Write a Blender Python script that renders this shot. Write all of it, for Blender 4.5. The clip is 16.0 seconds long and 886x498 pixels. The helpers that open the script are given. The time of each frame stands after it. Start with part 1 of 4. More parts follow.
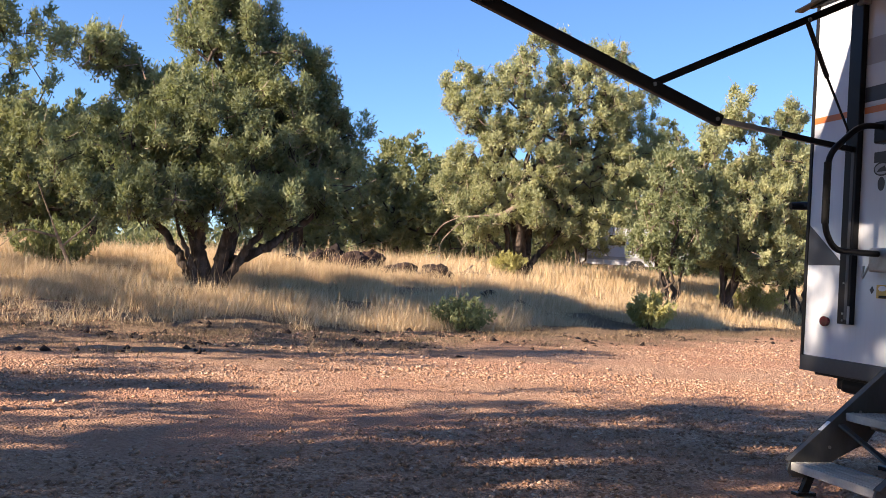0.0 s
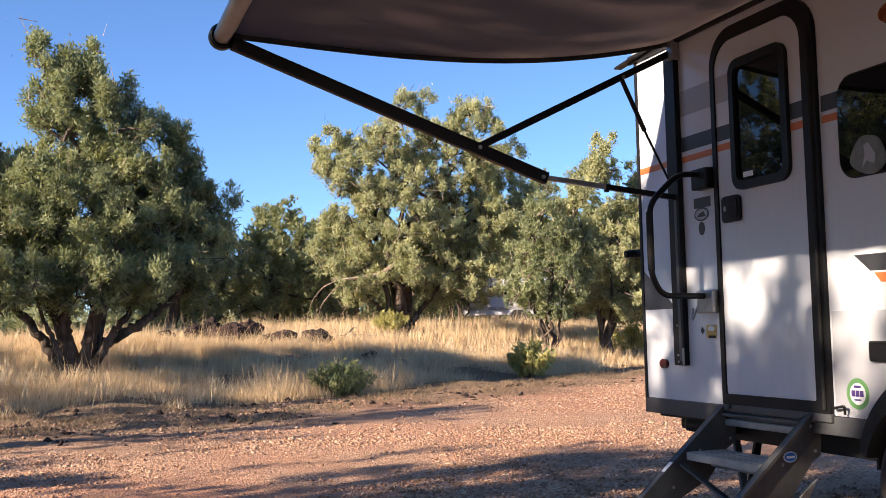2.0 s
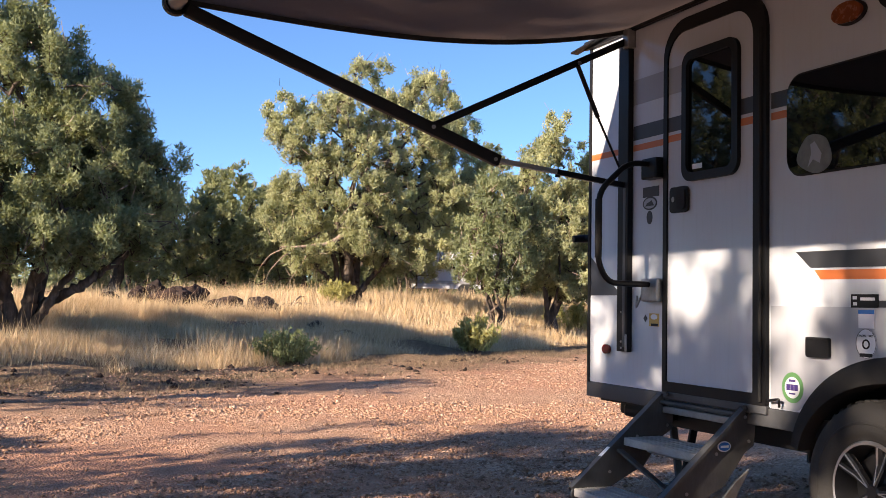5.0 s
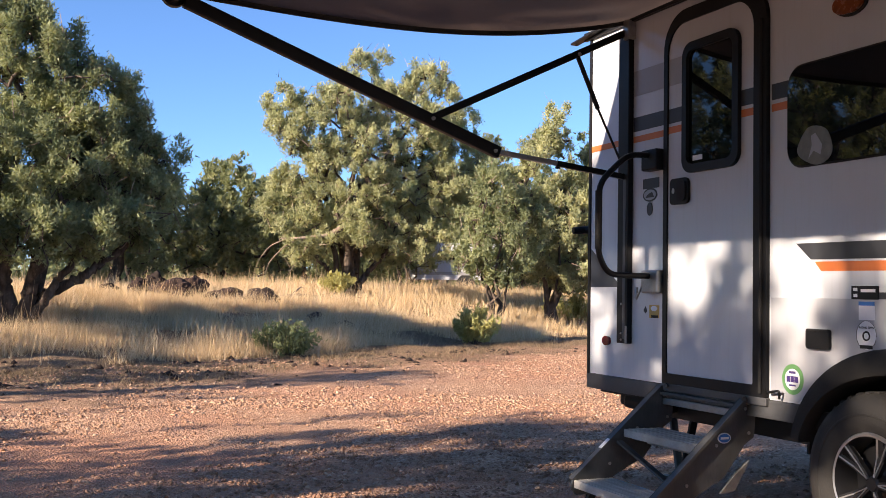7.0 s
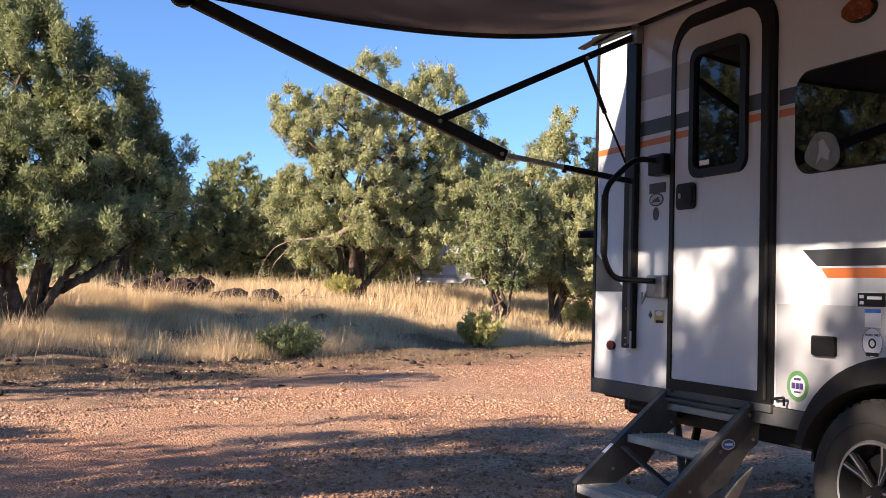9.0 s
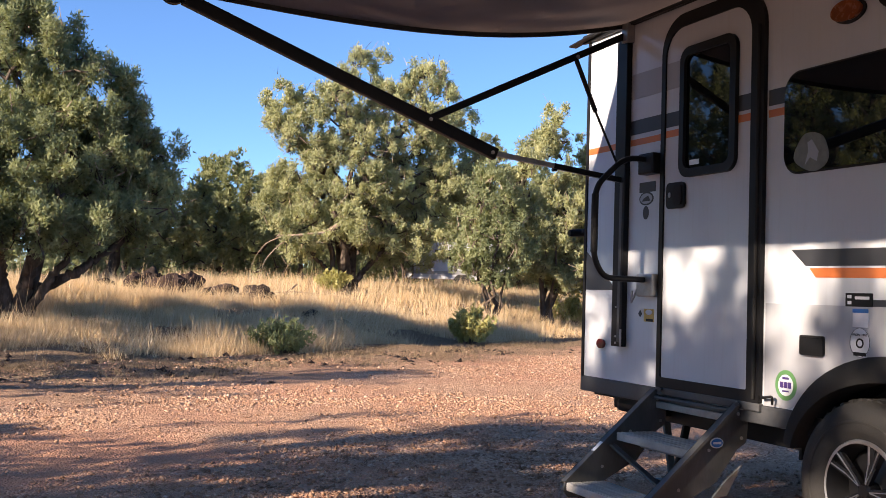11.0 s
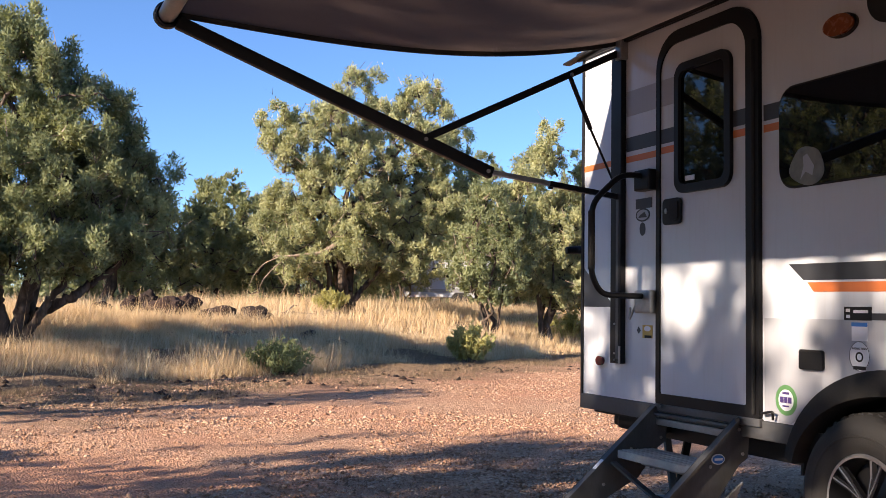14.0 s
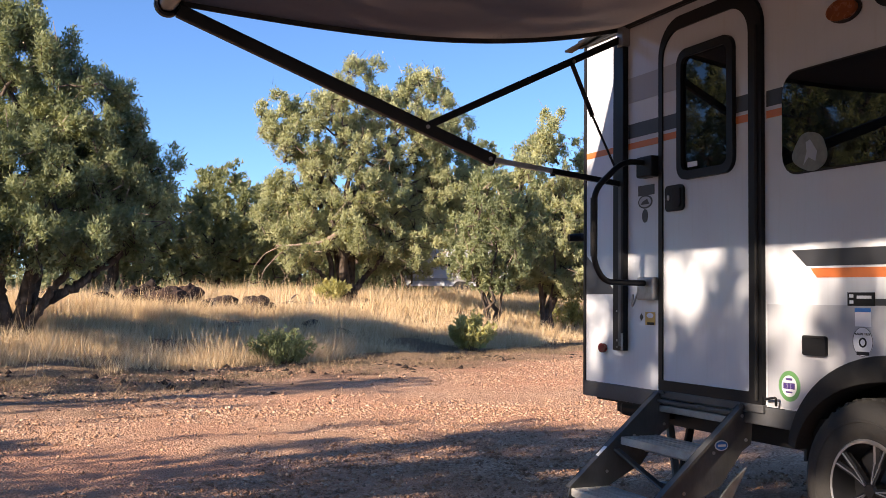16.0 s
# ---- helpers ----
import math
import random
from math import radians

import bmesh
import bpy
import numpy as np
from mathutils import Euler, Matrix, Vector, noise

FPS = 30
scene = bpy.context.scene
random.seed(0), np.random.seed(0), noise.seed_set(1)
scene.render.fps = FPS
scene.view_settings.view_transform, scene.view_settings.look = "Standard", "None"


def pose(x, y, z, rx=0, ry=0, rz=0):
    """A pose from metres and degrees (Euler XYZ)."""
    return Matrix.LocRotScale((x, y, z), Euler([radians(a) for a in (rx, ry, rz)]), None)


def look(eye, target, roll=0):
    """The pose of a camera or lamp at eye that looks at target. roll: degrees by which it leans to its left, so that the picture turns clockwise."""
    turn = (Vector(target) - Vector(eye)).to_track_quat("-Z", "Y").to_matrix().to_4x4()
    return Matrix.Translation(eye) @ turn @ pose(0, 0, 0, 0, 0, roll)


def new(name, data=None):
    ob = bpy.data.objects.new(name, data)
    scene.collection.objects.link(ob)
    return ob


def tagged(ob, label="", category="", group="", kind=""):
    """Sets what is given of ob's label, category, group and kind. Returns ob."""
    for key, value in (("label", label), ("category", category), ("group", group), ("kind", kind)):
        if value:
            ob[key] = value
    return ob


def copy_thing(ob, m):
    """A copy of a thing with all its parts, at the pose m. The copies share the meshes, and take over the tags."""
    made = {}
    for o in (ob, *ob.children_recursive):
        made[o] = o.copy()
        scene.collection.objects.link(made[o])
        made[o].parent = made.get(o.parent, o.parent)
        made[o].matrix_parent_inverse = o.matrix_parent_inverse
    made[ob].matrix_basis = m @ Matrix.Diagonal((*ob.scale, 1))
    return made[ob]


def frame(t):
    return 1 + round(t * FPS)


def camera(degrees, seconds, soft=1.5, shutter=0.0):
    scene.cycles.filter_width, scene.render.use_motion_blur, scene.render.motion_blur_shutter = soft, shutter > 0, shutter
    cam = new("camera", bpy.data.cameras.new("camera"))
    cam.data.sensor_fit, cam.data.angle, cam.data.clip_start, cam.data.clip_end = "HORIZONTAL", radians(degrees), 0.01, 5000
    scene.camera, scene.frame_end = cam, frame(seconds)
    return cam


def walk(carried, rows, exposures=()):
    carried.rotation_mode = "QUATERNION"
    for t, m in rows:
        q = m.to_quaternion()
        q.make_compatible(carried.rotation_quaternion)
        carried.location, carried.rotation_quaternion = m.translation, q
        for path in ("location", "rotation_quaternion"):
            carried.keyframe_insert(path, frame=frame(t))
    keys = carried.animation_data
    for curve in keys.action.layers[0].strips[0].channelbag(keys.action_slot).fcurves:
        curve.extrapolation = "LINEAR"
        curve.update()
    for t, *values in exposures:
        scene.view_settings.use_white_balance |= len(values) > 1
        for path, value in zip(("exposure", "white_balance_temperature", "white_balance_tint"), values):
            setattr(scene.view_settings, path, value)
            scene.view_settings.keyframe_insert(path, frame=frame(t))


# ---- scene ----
EXPO = 1.43
cam = camera(46.59, 16.0, soft=0.8)

# seconds, place in metres, then yaw to the left of +y, pitch and lean in degrees
PATH = [
    (0, -3.356, -5.098, 0.967, -13.86, 1.18, 3.27),
    (0.5, -3.335, -5.146, 0.965, -15.60, 0.79, 1.89),
    (1, -3.188, -5.165, 1.007, -18.68, 1.29, -0.44),
    (1.5, -3.152, -5.227, 1.015, -20.08, 2.76, -2.29),
    (2, -3.134, -5.210, 1.025, -20.04, 4.48, -1.24),
    (2.5, -3.145, -5.223, 1.034, -20.27, 4.17, -0.45),
    (3, -3.132, -5.221, 1.059, -21.28, 2.47, -0.68),
    (3.5, -3.133, -5.226, 1.065, -22.45, 2.46, 0.36),
    (4, -3.128, -5.214, 1.064, -22.84, 3.12, 1.07),
    (6.5, -3.130, -5.210, 1.066, -22.81, 2.40, 0.87),
    (7, -3.127, -5.206, 1.069, -22.85, 2.39, 0.93),
    (7.5, -3.125, -5.206, 1.073, -22.70, 2.77, 1.24),
    (8, -3.128, -5.205, 1.074, -22.34, 3.07, 1.42),
    (8.5, -3.131, -5.200, 1.071, -22.17, 2.94, 1.37),
    (9, -3.125, -5.200, 1.066, -22.56, 2.56, 1.58),
    (9.5, -3.124, -5.199, 1.068, -22.69, 2.36, 1.81),
    (10, -3.123, -5.204, 1.072, -22.92, 2.28, 1.86),
    (12.5, -3.122, -5.211, 1.084, -23.14, 2.64, 1.52),
    (13, -3.121, -5.203, 1.084, -23.30, 2.80, 1.38),
    (13.5, -3.118, -5.204, 1.085, -23.21, 3.06, 1.05),
    (14, -3.120, -5.203, 1.088, -23.17, 3.33, 0.83),
    (14.5, -3.124, -5.204, 1.086, -23.18, 3.47, 0.83),
    (15, -3.126, -5.204, 1.091, -23.08, 3.52, 0.85),
    (15.5, -3.126, -5.200, 1.085, -23.08, 3.32, 0.96),
    (16, -3.124, -5.197, 1.082, -23.11, 2.72, 0.56),
]


def heading(x, y, z, yaw, pitch, lean):
    a, b = radians(yaw), radians(pitch)
    return look((x, y, z), (x - math.sin(a) * math.cos(b), y + math.cos(a) * math.cos(b), z + math.sin(b)), lean)


walk(cam, [(r[0], heading(*r[1:])) for r in PATH], exposures=[(0.0, EXPO, 6820, 15), (16.0, EXPO, 6820, 15)])

# ---- light ----
SUN_TO = Vector((1.0, 0.27, -0.43)).normalized()        # the way the sunlight travels
world = bpy.data.worlds.new("world")
scene.world = world
world.use_nodes = True
wt = world.node_tree
sky = wt.nodes.new("ShaderNodeTexSky")
sky.sky_type, sky.sun_disc = "NISHITA", False
sky.sun_elevation = math.asin(-SUN_TO.z)
sky.sun_rotation = math.atan2(-SUN_TO.x, -SUN_TO.y) % (2 * math.pi)
sky.altitude, sky.air_density, sky.dust_density, sky.ozone_density = 2000, 1.0, 0.0, 7.0
wt.links.new(sky.outputs[0], wt.nodes["Background"].inputs[0])
wt.nodes["Background"].inputs[1].default_value = 0.091
sun = bpy.data.lights.new("sun", "SUN")
sun.energy, sun.angle, sun.color = 4.95, radians(0.55), (1.0, 0.85, 0.68)
new("sun", sun).matrix_world = look((0, 0, 0), SUN_TO) @ Matrix.Translation((0, 0, 60))

# ---- materials ----


class Nodes:
    """A short way to write a node material."""

    def __init__(self, name, rough=0.6, metal=0.0, spec=0.5):
        self.mat = bpy.data.materials.new(name)
        self.mat.use_nodes = True
        self.t = self.mat.node_tree
        self.bsdf = self.t.nodes["Principled BSDF"]
        self.bsdf.inputs["Roughness"].default_value = rough
        self.bsdf.inputs["Metallic"].default_value = metal
        self.bsdf.inputs["Specular IOR Level"].default_value = spec

    def add(self, kind, **values):
        n = self.t.nodes.new("ShaderNode" + kind)
        for key, v in values.items():
            n.inputs[key.replace("_", " ")].default_value = v
        return n

    def link(self, a, b):
        self.t.links.new(a, b)

    def coords(self, world_space=False):
        return self.add("NewGeometry").outputs["Position"] if world_space else self.add("TexCoord").outputs["Object"]

    def noise(self, scale, detail=4.0, rough=0.6, stretch=None, world_space=False):
        n = self.add("TexNoise", Scale=scale, Detail=detail, Roughness=rough)
        src = self.coords(world_space)
        if stretch:
            m = self.add("Mapping", Scale=stretch)
            self.link(src, m.inputs[0])
            src = m.outputs[0]
        self.link(src, n.inputs["Vector"])
        return n.outputs["Fac"]

    def ramp(self, fac, *stops):
        r = self.add("ValToRGB")
        r.color_ramp.elements[0].position, r.color_ramp.elements[1].position = stops[0][0], stops[-1][0]
        for p, c in stops[1:-1]:
            r.color_ramp.elements.new(p)
        for e, (p, c) in zip(r.color_ramp.elements, stops):
            e.color = (*c, 1) if len(c) == 3 else c
        self.link(fac, r.inputs[0])
        return r.outputs[0]

    def grey(self, fac, lo, hi, a=0.0, b=1.0):
        m = self.add("MapRange", From_Min=lo, From_Max=hi, To_Min=a, To_Max=b)
        self.link(fac, m.inputs[0])
        return m.outputs[0]

    def mix(self, fac, a, b, mode="MIX"):
        m = self.t.nodes.new("ShaderNodeMix")
        m.data_type, m.blend_type = "RGBA", mode
        for v, k in ((fac, 0), (a, 6), (b, 7)):
            if isinstance(v, (int, float)):
                m.inputs[k].default_value = v
            elif isinstance(v, tuple):
                m.inputs[k].default_value = (*v, 1)
            else:
                self.link(v, m.inputs[k])
        return m.outputs[2]

    def color(self, out):
        self.link(out, self.bsdf.inputs["Base Color"])
        return self

    def rough(self, out):
        self.link(out, self.bsdf.inputs["Roughness"])
        return self

    def bump(self, height, strength=0.4, distance=0.01):
        b = self.add("Bump", Strength=strength, Distance=distance)
        self.link(height, b.inputs["Height"])
        self.link(b.outputs[0], self.bsdf.inputs["Normal"])
        return self

    def leafy(self, amount, tint):
        """Lets part of the light through, as thin leaves do."""
        tr = self.add("BsdfTranslucent")
        self.link(tint, tr.inputs[0])
        m = self.add("MixShader")
        m.inputs[0].default_value = amount
        self.link(self.bsdf.outputs[0], m.inputs[1])
        self.link(tr.outputs[0], m.inputs[2])
        self.link(m.outputs[0], self.t.nodes["Material Output"].inputs[0])
        return self


def plain(name, c, rough=0.5, metal=0.0, vary=0.12, scale=9.0, spec=0.5, bump=0.0, stretch=None):
    """A surface of one colour with faint stains and scuffs at two scales."""
    n = Nodes(name, rough, metal, spec)
    big, fine = n.noise(scale, 5, stretch=stretch), n.noise(scale * 14, 3, stretch=stretch)
    lo, hi = tuple(v * (1 - vary) for v in c), tuple(min(1, v * (1 + vary)) for v in c)
    n.color(n.mix(n.grey(fine, 0.3, 0.7, 0.0, 0.35), n.ramp(big, (0.3, lo), (0.7, hi)), tuple(v * (1 - 1.3 * vary) for v in c)))
    n.rough(n.grey(big, 0.3, 0.7, max(0.02, rough * 0.8), min(1, rough * 1.25)))
    if bump:
        n.bump(fine, bump, 0.004)
    return n.mat


def gelcoat(name, c, rough=0.16):
    """Glossy laminated wall: faint waves, thin dirt runs and dust low down the sheet."""
    n = Nodes(name, rough)
    runs, blotch = n.noise(5, 5, stretch=(1, 9, 0.7)), n.noise(2.2, 4)
    base = n.ramp(blotch, (0.3, tuple(v * 0.95 for v in c)), (0.7, c))
    n.color(n.mix(n.grey(runs, 0.52, 0.8, 0.0, 0.22), base, tuple(v * f for v, f in zip(c, (0.72, 0.66, 0.58)))))
    n.rough(n.grey(blotch, 0.3, 0.75, rough * 0.8, rough * 1.7))
    n.bump(n.noise(3.0, 1), 0.05, 0.01)
    return n.mat


def foliage(name, dark, mid, lite, amount=0.22):
    n = Nodes(name, 0.62, 0, 0.25)
    island = n.add("NewGeometry").outputs["Random Per Island"]
    clump = n.noise(1.6, 3)
    tone = n.ramp(clump, (0.32, dark), (0.5, mid), (0.68, lite))
    c = n.mix(n.grey(island, 0, 1, 0.0, 0.45), tone, lite)
    n.color(c).leafy(amount, n.mix(0.5, c, (lite[0] * 1.3, lite[1] * 1.3, lite[2] * 0.7)))
    return n.mat


def bark(name, dark, lite):
    n = Nodes(name, 0.9, 0, 0.2)
    fibre, big = n.noise(14, 6, 0.7, stretch=(1, 1, 0.12)), n.noise(3, 4)
    n.color(n.mix(n.grey(big, 0.35, 0.65), n.ramp(fibre, (0.35, dark), (0.65, lite)), n.ramp(fibre, (0.3, tuple(v * 0.6 for v in dark)), (0.7, dark))))
    n.bump(fibre, 0.9, 0.03)
    return n.mat


def straw(name, dark, mid, lite):
    n = Nodes(name, 0.7, 0, 0.25)
    island = n.add("NewGeometry").outputs["Random Per Island"]
    patch = n.noise(0.7, 3)
    c = n.mix(n.grey(patch, 0.35, 0.65, 0.0, 0.6), n.ramp(island, (0.0, dark), (0.5, mid), (1.0, lite)), mid)
    n.color(c).leafy(0.3, c)
    return n.mat


def stone(name, stops, scale=1.0):
    n = Nodes(name, 0.9, 0, 0.25)
    island = n.add("NewGeometry").outputs["Random Per Island"]
    grain = n.noise(60 * scale, 4)
    n.color(n.mix(n.grey(grain, 0.3, 0.7, 0.0, 0.5), n.ramp(island, *stops), tuple(v * 0.55 for v in stops[0][1])))
    n.bump(grain, 0.5, 0.006)
    return n.mat


def earth():
    """Red-tan gravel track that turns into straw-strewn soil where the grass begins."""
    n = Nodes("gravel_and_soil", 0.95, 0, 0.2)
    pos = n.coords(True)
    xyz = n.add("SeparateXYZ")
    n.link(pos, xyz.inputs[0])

    def calc(op, p, q):
        m = n.add("Math")
        m.operation = op
        for v, k in ((p, 0), (q, 1)):
            if isinstance(v, (int, float)):
                m.inputs[k].default_value = v
            else:
                n.link(v, m.inputs[k])
        return m.outputs[0]
    u = calc("ADD", xyz.outputs[0], 2.6)
    curve = calc("ADD", u, calc("SQRT", calc("ADD", calc("MULTIPLY", u, u), 2.0), 0.0))
    past = calc("MULTIPLY", calc("SUBTRACT", calc("SUBTRACT", xyz.outputs[1], 8.6), calc("MULTIPLY", curve, 0.35)), 0.85)
    wander = n.noise(0.55, 5, 0.65, world_space=True)
    edge = n.add("Math")
    edge.operation = "ADD"
    n.link(past, edge.inputs[0])
    n.link(n.grey(wander, 0.2, 0.8, -2.6, 2.6), edge.inputs[1])
    v = n.add("TexVoronoi", Scale=62.0, Randomness=1.0)
    n.link(pos, v.inputs["Vector"])
    v2 = n.add("TexVoronoi", Scale=150.0, Randomness=1.0)
    n.link(pos, v2.inputs["Vector"])
    sep = n.add("SeparateColor")
    n.link(v.outputs["Color"], sep.inputs[0])
    sep2 = n.add("SeparateColor")
    n.link(v2.outputs["Color"], sep2.inputs[0])
    gravel = n.ramp(sep.outputs[0], (0.0, (0.22, 0.115, 0.07)), (0.35, (0.45, 0.262, 0.16)), (0.7, (0.60, 0.375, 0.24)), (1.0, (0.74, 0.52, 0.37)))
    fines = n.ramp(sep2.outputs[1], (0.0, (0.33, 0.175, 0.105)), (1.0, (0.61, 0.38, 0.245)))
    track = n.mix(n.grey(n.noise(1.1, 5, world_space=True), 0.42, 0.6), gravel, fines)
    red = n.grey(n.noise(0.35, 3, world_space=True), 0.45, 0.62, 0.0, 0.55)
    track = n.mix(red, track, (0.51, 0.245, 0.15))
    litter = n.ramp(n.noise(26, 5, 0.75, world_space=True), (0.32, (0.075, 0.05, 0.036)), (0.5, (0.22, 0.15, 0.095)), (0.7, (0.47, 0.34, 0.21)))
    n.color(n.mix(n.grey(edge.outputs[0], -4.0, -1.4), track, litter))
    lumps = n.noise(7, 6, 0.7, world_space=True)
    h = n.add("Math")
    h.operation = "ADD"
    n.link(n.grey(v.outputs["Distance"], 0.0, 0.7, 0.5, 0.0), h.inputs[0])
    n.link(n.grey(lumps, 0.2, 0.8, 0.0, 1.6), h.inputs[1])
    n.bump(h.outputs[0], 1.0, 0.03)
    return n.mat


def pane(name):
    n = Nodes(name, 0.02, 0, 0.6)
    n.color(n.ramp(n.noise(3, 3), (0.3, (0.004, 0.005, 0.006)), (0.7, (0.008, 0.009, 0.010))))
    n.bsdf.inputs["IOR"].default_value = 1.5
    n.rough(n.grey(n.noise(20, 3), 0.4, 0.8, 0.01, 0.05))
    return n.mat


WHITE = gelcoat("white_gelcoat", (0.525, 0.555, 0.605))
PALE_GREY = gelcoat("pale_grey_gelcoat", (0.36, 0.375, 0.41))
MID_GREY = gelcoat("mid_grey_vinyl", (0.30, 0.30, 0.31), 0.3)
DARK_VINYL = gelcoat("charcoal_vinyl", (0.030, 0.032, 0.038), 0.35)
ORANGE = gelcoat("orange_vinyl", (0.52, 0.145, 0.042), 0.35)
WEDGE = gelcoat("slate_vinyl", (0.045, 0.048, 0.06), 0.3)
SKIRT = plain("dark_grey_skirt", (0.060, 0.062, 0.066), 0.5, vary=0.3, scale=5, bump=0.1)
BLACK = plain("satin_black_metal", (0.011, 0.011, 0.012), 0.42, vary=0.3, scale=6, spec=0.22)
RUBBER = plain("black_rubber", (0.020, 0.020, 0.020), 0.7, vary=0.35, scale=7, bump=0.2, spec=0.25)
TYRE = plain("dusty_tyre_rubber", (0.021, 0.020, 0.019), 0.85, vary=0.45, scale=8, bump=0.4)
ALLOY = plain("machined_alloy", (0.50, 0.50, 0.51), 0.38, 0.85, vary=0.15)
RIM_DARK = plain("black_painted_rim", (0.02, 0.02, 0.022), 0.35, vary=0.3)
STEEL = plain("galvanised_steel", (0.33, 0.33, 0.33), 0.45, 0.75, vary=0.25, scale=15)
STEP_METAL = plain("dusty_grey_step_steel", (0.075, 0.077, 0.078), 0.55, 0.2, vary=0.4, scale=6, bump=0.15, stretch=(1, 1, 0.3))
TREAD = plain("worn_grey_tread", (0.36, 0.35, 0.33), 0.8, vary=0.3, scale=9, bump=0.3, stretch=(6, 0.6, 1))
GLASS = pane("dark_tinted_glass")
FABRIC = plain("taupe_awning_vinyl", (0.20, 0.165, 0.155), 0.8, vary=0.12, scale=2.0, bump=0.1)
FABRIC_EDGE = plain("black_awning_hem", (0.016, 0.015, 0.016), 0.75, vary=0.3)
AMBER = plain("amber_plastic", (0.22, 0.055, 0.012), 0.25, vary=0.2, scale=30)
RED = plain("red_reflector_plastic", (0.13, 0.008, 0.014), 0.2, vary=0.2, scale=30)
GREEN = plain("green_sticker", (0.10, 0.25, 0.09), 0.4, vary=0.12)
PAPER = plain("white_sticker", (0.70, 0.71, 0.74), 0.45, vary=0.08)
PURPLE = plain("purple_ink", (0.06, 0.03, 0.17), 0.5)
BLUE = plain("blue_enamel", (0.03, 0.16, 0.50), 0.35, vary=0.1)
YELLOW = plain("yellow_sticker", (0.50, 0.33, 0.09), 0.45)
FROST = plain("frosted_decal", (0.15, 0.16, 0.14), 0.5, vary=0.3, scale=25)
BARK = bark("juniper_bark", (0.065, 0.050, 0.040), (0.20, 0.155, 0.125))
DEADWOOD = bark("bleached_deadwood", (0.27, 0.20, 0.15), (0.52, 0.42, 0.33))
# copies of one juniper leaf: the sunny and shaded ones carry sun and shade as colour
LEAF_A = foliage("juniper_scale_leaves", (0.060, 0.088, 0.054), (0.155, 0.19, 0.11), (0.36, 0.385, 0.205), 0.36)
LEAF_SUNLIT = foliage("sunny_juniper_leaves", (0.135, 0.165, 0.10), (0.305, 0.33, 0.19), (0.50, 0.50, 0.29), 0.40)
LEAF_DARK = foliage("shaded_juniper_leaves", (0.085, 0.112, 0.066), (0.19, 0.22, 0.125), (0.33, 0.345, 0.185), 0.42)
LEAF_BUSH = foliage("yellow_green_leaves", (0.21, 0.21, 0.085), (0.38, 0.37, 0.15), (0.56, 0.52, 0.25), 0.45)
LEAF_SCRUB = foliage("grey_green_leaves", (0.09, 0.12, 0.06), (0.17, 0.20, 0.10), (0.28, 0.30, 0.15), 0.42)
STRAW = straw("dry_grass", (0.38, 0.26, 0.145), (0.68, 0.51, 0.30), (0.85, 0.73, 0.53))
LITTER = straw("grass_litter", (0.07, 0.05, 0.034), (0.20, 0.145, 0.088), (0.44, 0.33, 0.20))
PEBBLE = stone("gravel_stones", ((0.0, (0.26, 0.145, 0.09)), (0.4, (0.43, 0.25, 0.16)), (0.8, (0.58, 0.37, 0.245)), (1.0, (0.68, 0.49, 0.36))))
LAVA = stone("dark_lava_stone", ((0.0, (0.024, 0.017, 0.014)), (1.0, (0.066, 0.041, 0.032))), 0.25)
SOIL = earth()

# ---- building tools ----


def part(name, bm, material, parent=None, label="", smooth=False):
    """One mesh object from a bmesh, under its thing."""
    bmesh.ops.recalc_face_normals(bm, faces=bm.faces[:])
    me = bpy.data.meshes.new(name)
    bm.to_mesh(me)
    bm.free()
    return mesh_part(name, me, material, parent, label, smooth)


def mesh_part(name, me, material, parent=None, label="", smooth=False):
    me.materials.append(material)
    if smooth:
        me.polygons.foreach_set("use_smooth", [True] * len(me.polygons))
        if smooth != "all":
            me.set_sharp_from_angle(angle=radians(smooth if smooth is not True else 35))
    ob = new(name, me)
    ob.parent = parent
    return tagged(ob, label, kind="stuff" if name in ("crown", "deadwood", "stems") else "")


def box(bm, x0, x1, y0, y1, z0, z1, bevel=0.0, m=None):
    """An upright block between those planes, turned by m if given."""
    r = bmesh.ops.create_cube(bm, size=1.0)
    vs = r["verts"]
    for v in vs:
        v.co = Vector(((x0 + x1) / 2 + v.co.x * abs(x1 - x0), (y0 + y1) / 2 + v.co.y * abs(y1 - y0), (z0 + z1) / 2 + v.co.z * abs(z1 - z0)))
        if m:
            v.co = m @ v.co
    if bevel:
        es = list({e for v in vs for e in v.link_edges})
        bmesh.ops.bevel(bm, geom=es, offset=bevel, segments=2, profile=0.6, affect="EDGES")
    return bm


def rounded(y0, y1, z0, z1, r, n=6, top=None):
    """A rectangle in the y-z plane with round corners; top: the radius of the upper two."""
    rt = r if top is None else top
    out = []
    for cy, cz, a0, q in ((y1 - rt, z1 - rt, 0, rt), (y0 + rt, z1 - rt, 90, rt), (y0 + r, z0 + r, 180, r), (y1 - r, z0 + r, 270, r)):
        for i in range(n + 1):
            a = radians(a0 + 90 * i / n)
            out.append((cy + q * math.cos(a), cz + q * math.sin(a)))
    return out


def oval(cy, cz, ry, rz, n=28):
    return [(cy + ry * math.cos(2 * math.pi * i / n), cz + rz * math.sin(2 * math.pi * i / n)) for i in range(n)]


